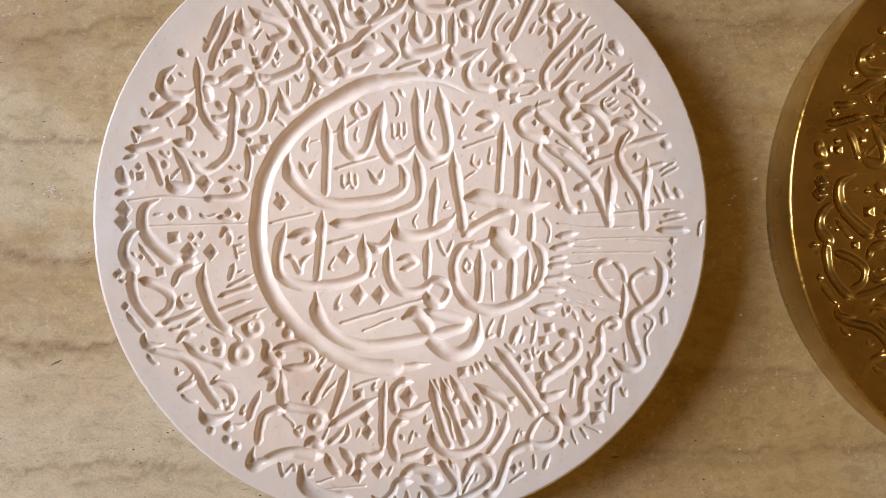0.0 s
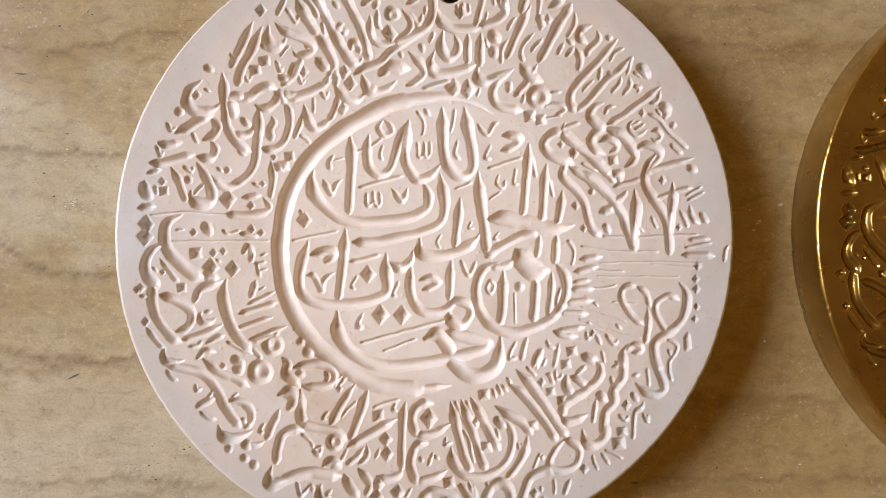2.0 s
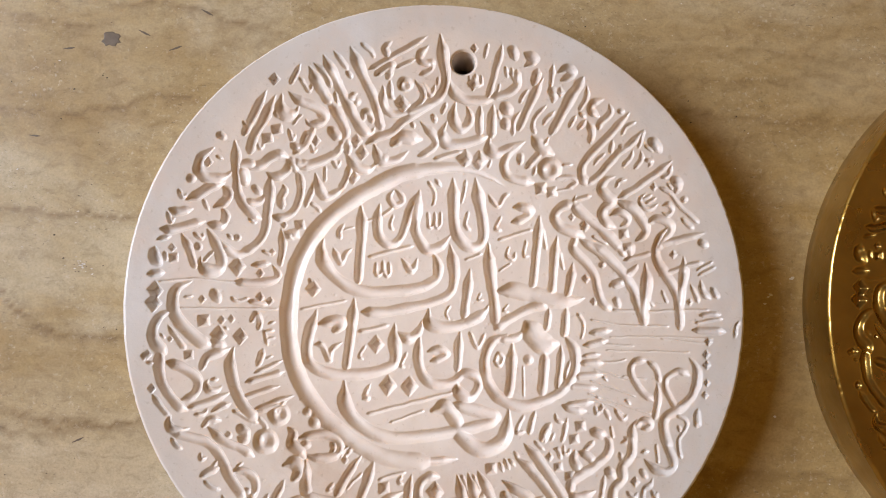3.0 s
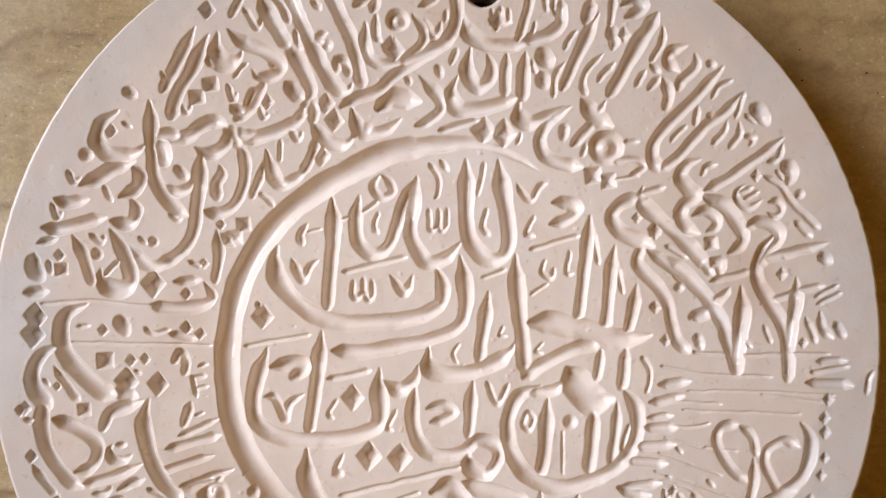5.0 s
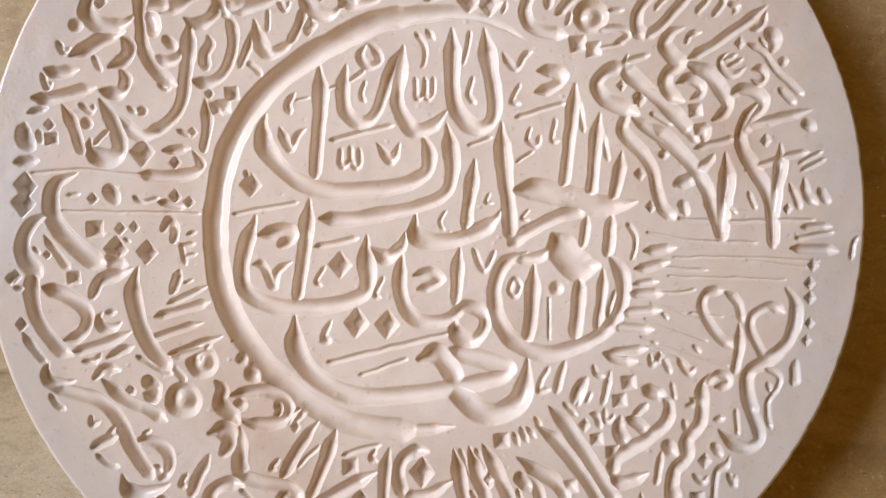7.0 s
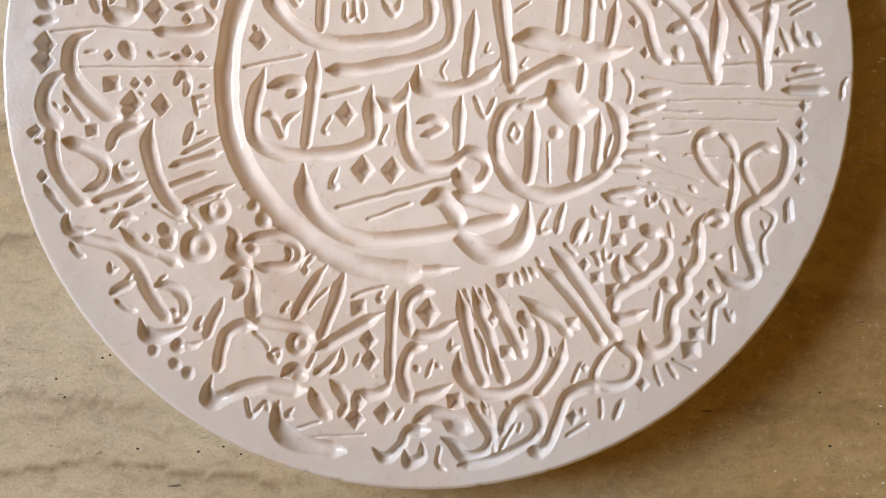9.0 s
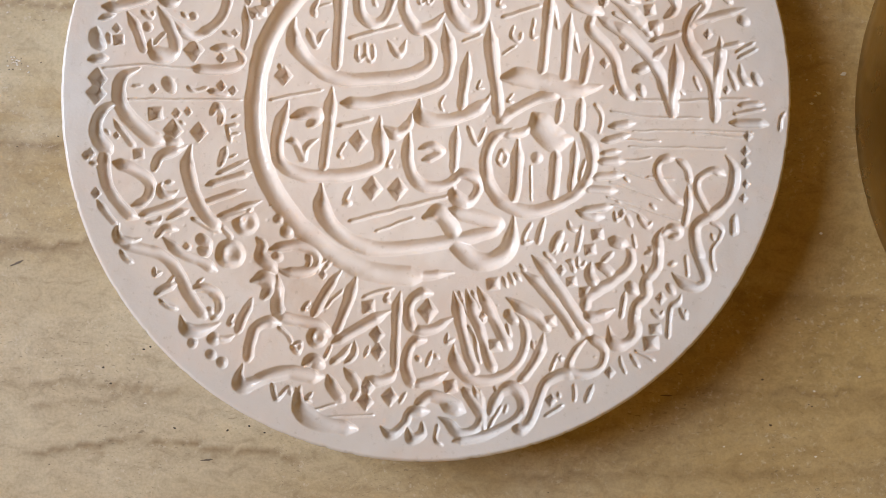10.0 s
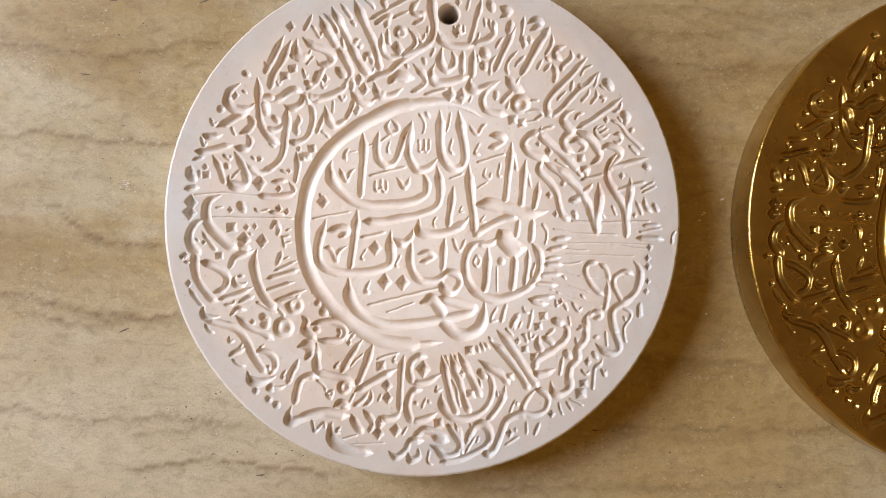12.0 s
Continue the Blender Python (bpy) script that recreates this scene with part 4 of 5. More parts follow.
def carve_words_m():
    cut(3.4, -26.3, -61.7, -29.5, -66.3, -32.6, -71.8, -35.5, -77.5)
    cut(1.2, -25.6, -68.6, -29.2, -72.5, -31.6, -75.1)
    cut(3.4, -21.0, -62.7, -23.2, -70.2, -25.4, -76.9, -27.5, -83.2)
    cut(1.5, -36.7, -73.1, -38.8, -75.3, -37.8, -76.0)
    cut(3.4, -49.0, -78.0, -42.3, -79.4, -34.8, -80.8, -30.5, -83.7)
    pit(6.4, -34.1, -85.1)
    cut(3.6, -28.7, -86.9, -22.2, -83.0, -15.8, -79.0, -8.9, -75.2)
    block(4.6, -16.7, -74.1)
    cut(1.3, -19.0, -71.1, -13.6, -69.1, -8.5, -67.6)
    cut(1.6, -9.6, -68.8, -11.0, -71.5, -9.4, -72.4)
    dot(4.2, -13.6, -83.6)
    dot(4.2, -12.9, -89.3)
    cut(3.0, -6.0, -68.5, -6.9, -76.3, -7.1, -86.2, -6.9, -94.7)
    cut(2.6, -28.8, -93.8, -25.3, -90.9, -22.1, -86.7)
    cut(2.2, -21.0, -85.6, -21.0, -90.8, -24.2, -93.7)
    cut(1.5, -29.2, -87.7, -31.5, -93.3)
    cut(1.6, -16.1, -87.6, -17.7, -91.1)
    cut(1.6, -42.6, -88.2, -40.2, -90.6, -39.5, -87.3, -42.0, -87.8)
    cut(1.3, -47.5, -81.8, -43.8, -84.9, -42.8, -87.4)
    cut(3.8, -56.1, -101.5, -49.1, -98.2, -41.6, -97.2, -35.0, -98.7, -31.6, -98.5)
    cut(4.0, -38.4, -94.7, -35.2, -92.9, -32.4, -94.6)
    cut(1.6, -48.6, -101.3, -47.1, -106.5, -43.4, -102.9, -42.2, -105.2)
    cut(3.2, -38.8, -101.8, -39.7, -106.2, -37.9, -109.9, -35.1, -112.8)
    cut(1.7, -34.6, -103.7, -36.7, -106.1, -35.0, -107.0)
    cut(3.4, -29.8, -97.8, -27.9, -102.0, -24.7, -106.2)
    cut(3.0, -24.3, -95.3, -21.7, -98.2, -19.6, -101.7, -20.8, -105.6)
    dot(4.2, -16.3, -101.6)
    dot(4.4, -16.5, -106.4)
    dot(4.6, -8.3, -104.6)
    cut(3.0, -6.8, -94.7, -8.2, -97.7, -12.6, -99.5, -16.4, -98.7)
    cut(3.6, 4.8, -68.8, 0.5, -69.1, -2.7, -72.5, -2.9, -77.0, -1.4, -81.4)
    cut(3.0, -1.4, -82.0, 5.0, -81.0, 9.8, -78.3, 12.8, -76.3)
    dot(5.6, 3.6, -74.8)
    cut(3.6, 3.0, -84.5, -1.3, -86.0, -3.4, -91.0, -2.8, -95.9, -0.8, -100.1)
    cut(3.0, -0.8, -100.4, 6.4, -98.4, 11.7, -95.2)
    cut(1.6, 0.0, -90.7, 1.4, -91.8)
    cut(1.5, 5.6, -88.5, 4.5, -91.5, 3.6, -93.9)
    cut(1.4, 6.2, -89.5, 7.9, -90.7)
    cut(3.2, 12.2, -67.9, 13.8, -73.9, 15.7, -82.1, 18.5, -90.2, 20.5, -96.1)
    cut(3.2, 16.6, -66.9, 19.6, -75.4, 22.4, -83.5, 25.1, -90.8, 26.6, -94.2)
    cut(3.2, 20.5, -66.0, 24.5, -73.6, 28.0, -80.0, 31.7, -86.2)
    cut(1.3, 14.1, -67.7, 17.2, -75.5)
    cut(1.4, 18.6, -67.5, 21.7, -74.0)
    cut(1.4, 17.3, -79.4, 19.9, -82.8, 20.9, -88.5, 22.0, -92.1)
    cut(1.6, 10.6, -82.3, 10.4, -84.9, 12.8, -84.2)
    cut(3.0, 12.7, -85.8, 13.2, -90.4, 15.5, -94.9, 19.5, -97.7, 25.3, -97.7, 30.9, -95.4, 34.9, -91.3, 36.9, -86.3, 37.3, -81.4, 35.8, -76.8, 33.3, -74.3)
    block(4.4, 25.6, -64.8)
    block(4.6, 26.9, -85.8)
    dot(3.2, 22.6, -76.3)
    cut(3.2, 30.2, -69.4, 35.2, -72.4, 41.0, -75.5, 44.6, -79.5)
    cut(3.0, 30.0, -73.9, 34.0, -77.5)
    cut(1.5, 30.8, -78.3, 32.2, -82.5)
    cut(1.6, 39.3, -83.8, 40.4, -86.7)
    cut(1.4, 41.1, -83.9, 40.9, -86.5)
    cut(3.2, 43.5, -80.8, 42.2, -87.8, 39.4, -93.1, 35.9, -97.5)
    cut(3.4, 26.9, -106.7, 29.7, -101.3, 33.5, -99.5, 36.7, -102.7, 37.2, -108.4)
    cut(2.4, 20.2, -99.7, 23.0, -108.4)
    cut(3.0, 16.6, -100.5, 21.1, -106.9)
    block(4.6, 12.2, -100.3)
    cut(3.6, 1.4, -106.7, 5.7, -103.8, 11.5, -105.2, 16.9, -108.6)
    cut(1.3, 27.3, -99.8, 28.4, -102.3)
    cut(1.5, -4.9, -106.6, -2.7, -102.8)


def carve_words_n():
    bowl(3.6, -100.6, 47.1)
    cut(1.6, -105.5, 42.1, -103.8, 39.2, -102.0, 40.4)
    cut(4.2, -101.6, 38.4, -97.2, 40.7, -91.9, 44.1, -87.4, 45.9)
    cut(4.0, -87.4, 44.4, -85.0, 41.4, -86.4, 37.9, -90.2, 35.6)
    cut(3.4, -87.2, 35.9, -85.6, 32.0, -87.5, 28.2, -92.5, 28.9)
    cut(1.5, -95.2, 38.6, -92.8, 34.5)
    cut(3.0, -108.9, 34.4, -105.4, 33.4, -99.7, 34.4)
    cut(1.6, -109.4, 32.9, -107.8, 29.2, -106.5, 30.7)
    cut(3.4, -111.7, 25.7, -107.0, 26.0, -101.2, 27.8, -94.7, 29.7)
    cut(2.0, -112.7, 21.4, -107.5, 23.1)
    cut(4.2, -113.5, 18.7, -113.8, 15.0, -111.9, 12.0)
    cut(1.8, -109.6, 17.1, -108.7, 13.4)
    dot(2.4, -106.7, 18.5)
    block(3.8, -105.7, 14.5)
    cut(2.4, -103.2, 24.6, -100.8, 20.3, -99.1, 16.5, -97.1, 11.0)
    cut(1.6, -98.2, 24.7, -95.0, 22.7, -94.3, 24.7)
    bowl(3.0, -96.1, 19.3)
    cut(3.8, -92.7, 26.5, -89.1, 20.9, -86.3, 14.8, -87.1, 10.7, -90.9, 9.6, -94.8, 11.9, -94.9, 15.2)
    cut(1.6, -93.9, 13.2, -91.8, 15.8, -89.8, 17.8)
    bowl(2.6, -80.4, 23.4)
    cut(1.4, -84.5, 24.6, -82.2, 22.8)
    cut(3.0, -88.0, 23.0, -83.5, 18.1, -79.4, 16.7, -74.2, 19.2, -70.0, 23.2)
    dot(5.6, -79.8, 11.9)
    cut(1.3, -76.4, 31.7, -73.8, 30.1, -72.7, 31.8)


def carve_words_o():
    cut(1.6, 79.6, 76.9, 76.1, 74.7, 74.4, 71.6)
    cut(3.4, 77.0, 80.7, 70.0, 72.0, 62.6, 63.8, 59.1, 59.0, 58.4, 54.2, 60.1, 51.3)
    cut(3.0, 61.3, 51.1, 66.9, 56.2, 72.7, 63.6, 78.0, 68.0, 83.3, 73.8)
    cut(1.5, 83.5, 73.5, 81.3, 66.2)
    cut(3.6, 85.4, 70.0, 88.1, 68.2, 89.7, 65.7)
    cut(1.3, 84.0, 67.3, 87.5, 65.4)
    cut(2.0, 79.0, 65.6, 78.0, 61.9, 75.2, 58.8)
    cut(2.0, 82.5, 65.1, 82.4, 61.7, 80.2, 57.8)
    cut(1.6, 84.1, 61.3, 86.6, 60.8, 85.5, 58.6)
    cut(1.8, 70.6, 69.2, 70.0, 64.0)
    bowl(2.4, 74.3, 66.6)
    cut(1.6, 67.7, 63.5, 64.3, 60.0, 63.5, 58.6)
    cut(2.8, 95.0, 61.6, 88.0, 55.7, 80.5, 49.9, 73.5, 45.5)
    cut(1.8, 94.9, 60.0, 93.6, 55.7, 90.8, 54.6)
    cut(3.4, 94.9, 54.7, 97.8, 52.3, 97.1, 49.2)
    cut(1.3, 93.5, 52.3, 95.8, 49.7)
    dot(2.4, 87.8, 50.6)
    cut(1.7, 89.5, 50.8, 94.6, 48.3, 98.1, 43.8, 102.9, 39.3, 105.7, 36.8)
    cut(1.8, 84.8, 47.9, 82.6, 45.6, 83.2, 43.0, 86.4, 41.4, 89.7, 44.1)
    cut(1.4, 84.8, 43.7, 88.6, 46.1)
    cut(1.4, 83.5, 45.5, 87.0, 47.4)
    cut(2.0, 91.6, 43.3, 94.1, 43.7, 95.4, 41.3, 93.8, 39.2, 91.3, 40.3)
    bowl(2.4, 100.2, 45.9)
    cut(3.4, 72.1, 54.3, 68.0, 52.4, 66.4, 49.2, 68.8, 46.0, 71.4, 44.0, 67.8, 41.3, 66.2, 37.9)
    cut(3.0, 72.5, 44.2, 79.3, 41.2, 83.8, 36.5)
    cut(1.7, 76.7, 53.3, 73.8, 52.4, 72.6, 50.1)
    cut(3.2, 41.3, 94.0, 37.3, 85.2, 34.5, 78.0, 32.4, 72.4)
    cut(4.0, 56.6, 94.0, 52.1, 84.4, 48.6, 77.2, 45.6, 71.4)
    cut(3.0, 44.2, 90.2, 46.1, 87.2, 45.9, 84.5)
    dot(3.0, 48.8, 88.1)
    cut(1.8, 43.2, 82.7, 39.3, 78.3, 37.8, 74.3, 38.8, 70.9)
    cut(2.0, 46.6, 80.3, 43.5, 76.9, 42.5, 75.0)
    cut(2.0, 59.7, 91.5, 59.5, 86.3, 56.8, 81.3)
    cut(2.0, 55.4, 78.6, 53.8, 76.3, 52.8, 74.1)
    cut(3.0, 66.7, 86.1, 62.3, 84.1, 61.5, 81.0, 64.3, 78.9)
    cut(2.8, 68.9, 84.0, 69.5, 80.6, 65.8, 76.5, 65.0, 73.9)
    bowl(2.4, 73.6, 81.1)
    cut(2.4, 59.4, 76.8, 56.6, 73.5)
    cut(1.6, 56.6, 79.9, 59.0, 77.9)
    cut(3.0, 60.2, 76.4, 62.1, 72.4, 61.4, 68.3)
    cut(4.0, 37.7, 69.7, 41.4, 65.1, 46.5, 62.2)
    cut(3.2, 44.6, 69.5, 40.7, 62.7, 36.0, 56.8)
    pit(9.0, 45.4, 56.2)
    cut(1.7, 39.9, 57.5, 38.7, 53.7)
    cut(1.8, 35.7, 89.0, 33.3, 86.2, 32.5, 83.7)
    cut(1.3, 50.4, 58.0, 54.4, 58.6)


def carve_words_p():
    cut(2.6, -68.9, -46.1, -65.0, -44.6, -61.2, -43.2, -58.0, -41.7)
    pit(8.0, -59.9, -46.8)
    cut(2.6, -57.4, -40.6, -59.5, -43.5, -60.9, -46.2)
    bowl(3.4, -48.6, -45.0)
    cut(1.6, -49.9, -45.8, -48.3, -43.4, -46.2, -44.7)
    bowl(4.4, -44.4, -45.7)
    bowl(4.8, -45.4, -49.3)
    pit(9.2, -64.8, -57.6)
    cut(3.8, -56.0, -51.7, -53.9, -54.3, -54.4, -57.9, -51.7, -60.3, -49.6, -62.4)
    cut(3.0, -51.2, -55.5, -46.5, -54.4, -41.2, -53.9, -36.8, -55.4, -34.7, -58.6, -36.0, -61.7, -39.6, -63.1, -44.9, -63.3, -48.6, -62.1)
    bowl(3.6, -48.7, -58.1)
    cut(2.2, -39.0, -56.8, -37.4, -59.1, -38.3, -61.4)
    cut(4.6, -56.8, -66.7, -52.8, -65.5, -50.7, -68.6, -52.6, -71.8)
    cut(4.2, -48.5, -64.4, -48.0, -69.4, -48.1, -74.3, -47.0, -77.9)
    cut(1.4, -31.4, -58.2, -33.7, -60.6, -34.6, -63.0)
    dot(2.2, -32.9, -63.6)
    cut(1.4, -30.1, -58.5, -32.2, -60.9)
    cut(1.6, -51.7, -40.6, -50.1, -39.2)
    dot(2.4, -37.3, -52.8)
    cut(1.6, -68.5, -48.1, -65.9, -50.8, -64.6, -52.9)


def carve_words_r():
    block(4.0, 76.0, 30.9)
    block(4.0, 77.8, 25.4)
    pit(6.0, -15.1, 89.2)
    dot(4.0, -16.6, 81.7)
    cut(2.8, -24.0, 88.2, -23.7, 81.0, -19.9, 76.7, -13.3, 78.0, -8.6, 81.6, -7.4, 86.2, -10.8, 91.2)
    cut(1.8, -21.0, 91.3, -21.2, 84.9, -19.1, 82.8)
    cut(1.8, -7.8, 90.0, -4.3, 85.2, -2.7, 89.7)
    cut(1.4, -1.5, 92.5, -1.8, 89.3)
    cut(2.2, -6.0, 105.9, -9.7, 102.2, -8.9, 98.6, -4.2, 98.7, -4.7, 95.3, -9.1, 93.3)
    cut(3.2, 71.7, 45.5, 68.3, 42.0, 67.4, 37.9, 69.4, 34.8, 72.1, 33.5)
    cut(2.8, 70.6, 38.5, 74.0, 39.8, 77.0, 38.3, 77.4, 35.8, 74.9, 34.1)
    cut(2.8, 57.4, 28.8, 63.5, 24.9, 70.1, 20.4, 75.9, 15.0, 79.4, 10.9)
    cut(1.3, 65.8, 22.1, 69.5, 18.6)
    bowl(2.4, 67.8, 18.0)
    cut(1.2, 63.3, 29.7, 69.8, 26.6)
    block(3.2, 59.9, 33.5)
    cut(3.0, 71.4, 9.2, 76.8, 13.0, 81.8, 18.7)


def carve_words_q():
    cut(3.6, -69.9, 50.5, -67.6, 49.2, -64.5, 49.5, -61.2, 52.3, -60.9, 55.5, -62.7, 57.4)
    cut(3.4, -83.4, 52.2, -78.2, 53.8, -73.9, 53.1)
    cut(3.0, -59.7, 56.0, -56.5, 54.6, -52.6, 55.6)
    cut(3.0, -39.8, 64.1, -41.9, 59.3, -46.4, 56.7)
    dot(3.2, -50.4, 64.5)
    cut(3.0, -61.8, 56.7, -59.8, 54.9, -58.1, 51.9)
    cut(2.6, -56.2, 63.2, -54.8, 66.4, -52.5, 68.4)
    cut(2.8, -60.5, 63.0, -57.9, 61.3, -55.8, 63.2)
    cut(2.4, -75.5, 45.1, -73.5, 43.0, -72.5, 41.8)
    cut(3.2, -25.3, 56.2, -23.1, 57.9, -20.7, 56.9)
    cut(3.0, -38.4, 67.3, -37.1, 63.4, -37.5, 59.5)
    cut(2.6, -39.1, 80.5, -37.5, 82.6, -35.2, 81.8)
    cut(3.2, -83.7, 63.4, -82.7, 57.2, -82.2, 49.4, -81.4, 43.2, -79.0, 37.4, -74.9, 33.4, -71.4, 31.5)
    cut(4.6, -80.9, 52.3, -79.5, 49.5, -78.4, 46.2)
    cut(3.0, -79.6, 39.2, -75.1, 37.6, -71.8, 39.0, -69.8, 42.2)
    cut(3.8, -76.7, 51.9, -72.1, 53.7, -69.1, 56.3, -65.3, 58.1, -61.8, 57.3)
    cut(3.0, -61.7, 55.1, -61.8, 52.3, -64.5, 49.5)
    cut(3.6, -68.0, 50.1, -68.4, 45.4, -68.4, 40.7, -68.7, 34.5, -69.0, 28.2, -71.0, 23.4, -74.2, 19.8, -78.8, 17.1)
    cut(3.0, -58.8, 53.4, -56.4, 49.2, -55.6, 43.7, -56.7, 38.2, -59.0, 34.2, -62.4, 32.3, -66.2, 32.7)
    cut(3.2, -62.8, 46.0, -62.3, 43.4, -63.7, 40.2, -62.9, 36.6)
    cut(2.2, -50.7, 47.6, -51.4, 43.2, -53.3, 37.6)
    cut(3.0, -49.9, 51.0, -48.4, 45.2, -45.4, 41.6, -41.1, 43.7, -38.1, 47.0)
    cut(1.3, -46.0, 54.1, -46.1, 47.8)
    cut(1.6, -43.3, 56.9, -41.3, 54.3, -40.2, 56.2)
    cut(1.6, -51.5, 38.8, -48.9, 37.0, -47.5, 35.2)
    cut(3.4, -56.9, 53.2, -51.0, 54.7, -44.9, 57.6, -38.9, 61.8)
    cut(3.4, -58.7, 59.0, -55.3, 62.0, -53.2, 65.7, -50.6, 71.3)
    block(4.4, -66.6, 68.6)
    block(4.4, -70.3, 64.7)
    cut(3.2, -73.5, 71.7, -75.8, 66.1, -77.2, 59.8)
    cut(1.8, -79.4, 66.7, -78.0, 69.6, -76.4, 71.9)
    cut(1.6, -61.6, 68.9, -60.1, 64.9, -59.1, 66.5)
    cut(1.5, -74.6, 62.6, -72.9, 60.5, -71.7, 62.4)
    cut(3.4, -45.6, 70.3, -42.3, 67.1, -39.9, 65.3)
    cut(1.6, -52.7, 63.7, -51.3, 60.0, -49.8, 61.1)
    cut(3.2, -46.2, 83.3, -42.8, 77.2, -39.4, 71.1, -38.2, 67.3, -39.8, 63.8)
    cut(3.2, -40.9, 85.9, -37.9, 79.8, -34.5, 73.7, -31.1, 69.2, -28.0, 68.6, -26.6, 71.0)
    cut(1.6, -43.5, 85.0, -42.7, 80.8, -41.4, 79.9)
    dot(4.0, -34.0, 64.7)
    dot(4.2, -31.3, 60.1)
    cut(3.4, -38.0, 60.2, -35.8, 56.5, -32.2, 53.8, -28.3, 53.4, -25.3, 56.2)
    cut(2.8, -26.8, 64.4, -25.0, 59.3, -22.2, 56.8, -16.8, 58.2, -12.3, 61.4)
    cut(3.4, -29.6, 63.8, -25.1, 66.7, -19.7, 69.0, -16.0, 72.8, -10.0, 77.3, -4.0, 81.2, 0.6, 83.3)
    cut(2.6, -24.2, 86.7, -23.5, 81.3, -21.7, 76.7)
    dot(5.0, -15.6, 80.6)
    cut(4.6, -19.0, 64.3, -15.7, 67.2, -11.8, 67.1, -7.9, 66.9)
    cut(3.0, -7.9, 73.8, -5.3, 71.3, -2.0, 67.6, -1.8, 64.4, -5.3, 61.1, -8.3, 59.7)
    cut(1.7, -11.4, 73.6, -10.6, 71.5)
    cut(2.2, -3.1, 77.2, -2.3, 74.1)
    cut(2.4, -31.7, 73.9, -31.5, 77.0, -29.5, 76.8, -27.8, 73.3)
    cut(1.7, -37.1, 82.2, -36.6, 83.8, -34.6, 84.6)
    bowl(3.2, -34.6, 81.2)
    cut(1.4, -21.2, 88.4, -20.5, 83.8)
    cut(3.0, -35.5, 56.2, -37.1, 50.1, -39.3, 45.3)
    dot(3.6, -34.4, 49.5)
    cut(1.6, -0.8, 50.1, 1.2, 47.7)


carve_ring_border()
carve_words_a()
carve_words_b()
carve_words_c()
carve_words_d()
carve_words_e()
carve_words_f()
carve_words_g()
carve_words_h()
carve_words_i()
carve_words_j()
carve_words_k()
carve_words_l()
carve_words_m()
carve_words_n()
carve_words_o()
carve_words_p()
carve_words_q()
carve_words_r()


def blurred(h, times):
    for _ in range(times):
        h = (np.roll(h, 1, 0) + 2 * h + np.roll(h, -1, 0)) / 4
        h = (np.roll(h, 1, 1) + 2 * h + np.roll(h, -1, 1)) / 4
    return h


def wander(cells, seed):
    """Smooth unevenness over the map, from -1 to 1."""
    g = np.random.RandomState(seed).uniform(-1, 1, (cells + 2, cells + 2))
    u = np.linspace(0, cells, SIDE)
    i = u.astype(int)
    f = u - i
    f = f * f * (3 - 2 * f)
    rows = g[i] * (1 - f)[:, None] + g[i + 1] * f[:, None]
    return rows[:, i] * (1 - f) + rows[:, i + 1] * f


def sampled(h, x, y):
    u, v = np.clip((x + HALF) / STEP, 0, SIDE - 2), np.clip((y + HALF) / STEP, 0, SIDE - 2)
    i, j = u.astype(int), v.astype(int)
    f, g = u - i, v - j
    return (h[j, i] * (1 - f) + h[j, i + 1] * f) * (1 - g) + (h[j + 1, i] * (1 - f) + h[j + 1, i + 1] * f) * g


# the knife's edge wavers: shift the map by fractions of a millimetre
HEIGHT = sampled(HEIGHT, AXIS[None, :] + 0.22 * wander(70, 11) + 0.05 * wander(260, 12), AXIS[:, None] + 0.22 * wander(70, 13) + 0.05 * wander(260, 14))
# the bottoms and the ground are slightly uneven, and a low burr stands along the cuts
CUT = (HEIGHT < -0.3).astype(np.float32)
BURR = blurred(CUT, 14) * (1 - CUT)
HEIGHT = HEIGHT + 0.10 * wander(26, 3) + 0.05 * wander(70, 4) + 0.012 * wander(240, 5)
HEIGHT = HEIGHT + CUT * (0.10 * wander(60, 6) + 0.02 * wander(200, 7)) + BURR * (0.10 + 0.22 * wander(110, 8))


def crumb(x, y, r, rise):
    """A grain of plaster left on the face."""
    i, j, k = int((x + HALF) / STEP), int((y + HALF) / STEP), int(2.5 * r / STEP) + 1
    d = np.hypot(AXIS[None, i - k:i + k] - x, (AXIS[j - k:j + k, None] - y) * 1.3)
    HEIGHT[j - k:j + k, i - k:i + k] += rise * np.exp(-(d / r) ** 2)


for k in range(420):
    far, turn = 108 * math.sqrt(random.random()), random.uniform(0, 6.283)
    crumb(far * math.cos(turn), far * math.sin(turn), random.uniform(0.22, 0.5), random.choice((1, 1, -1)) * random.uniform(0.08, 0.3))
HEIGHT = blurred(HEIGHT, 1)


HOLE = (8.6, 99.1, 4.8)


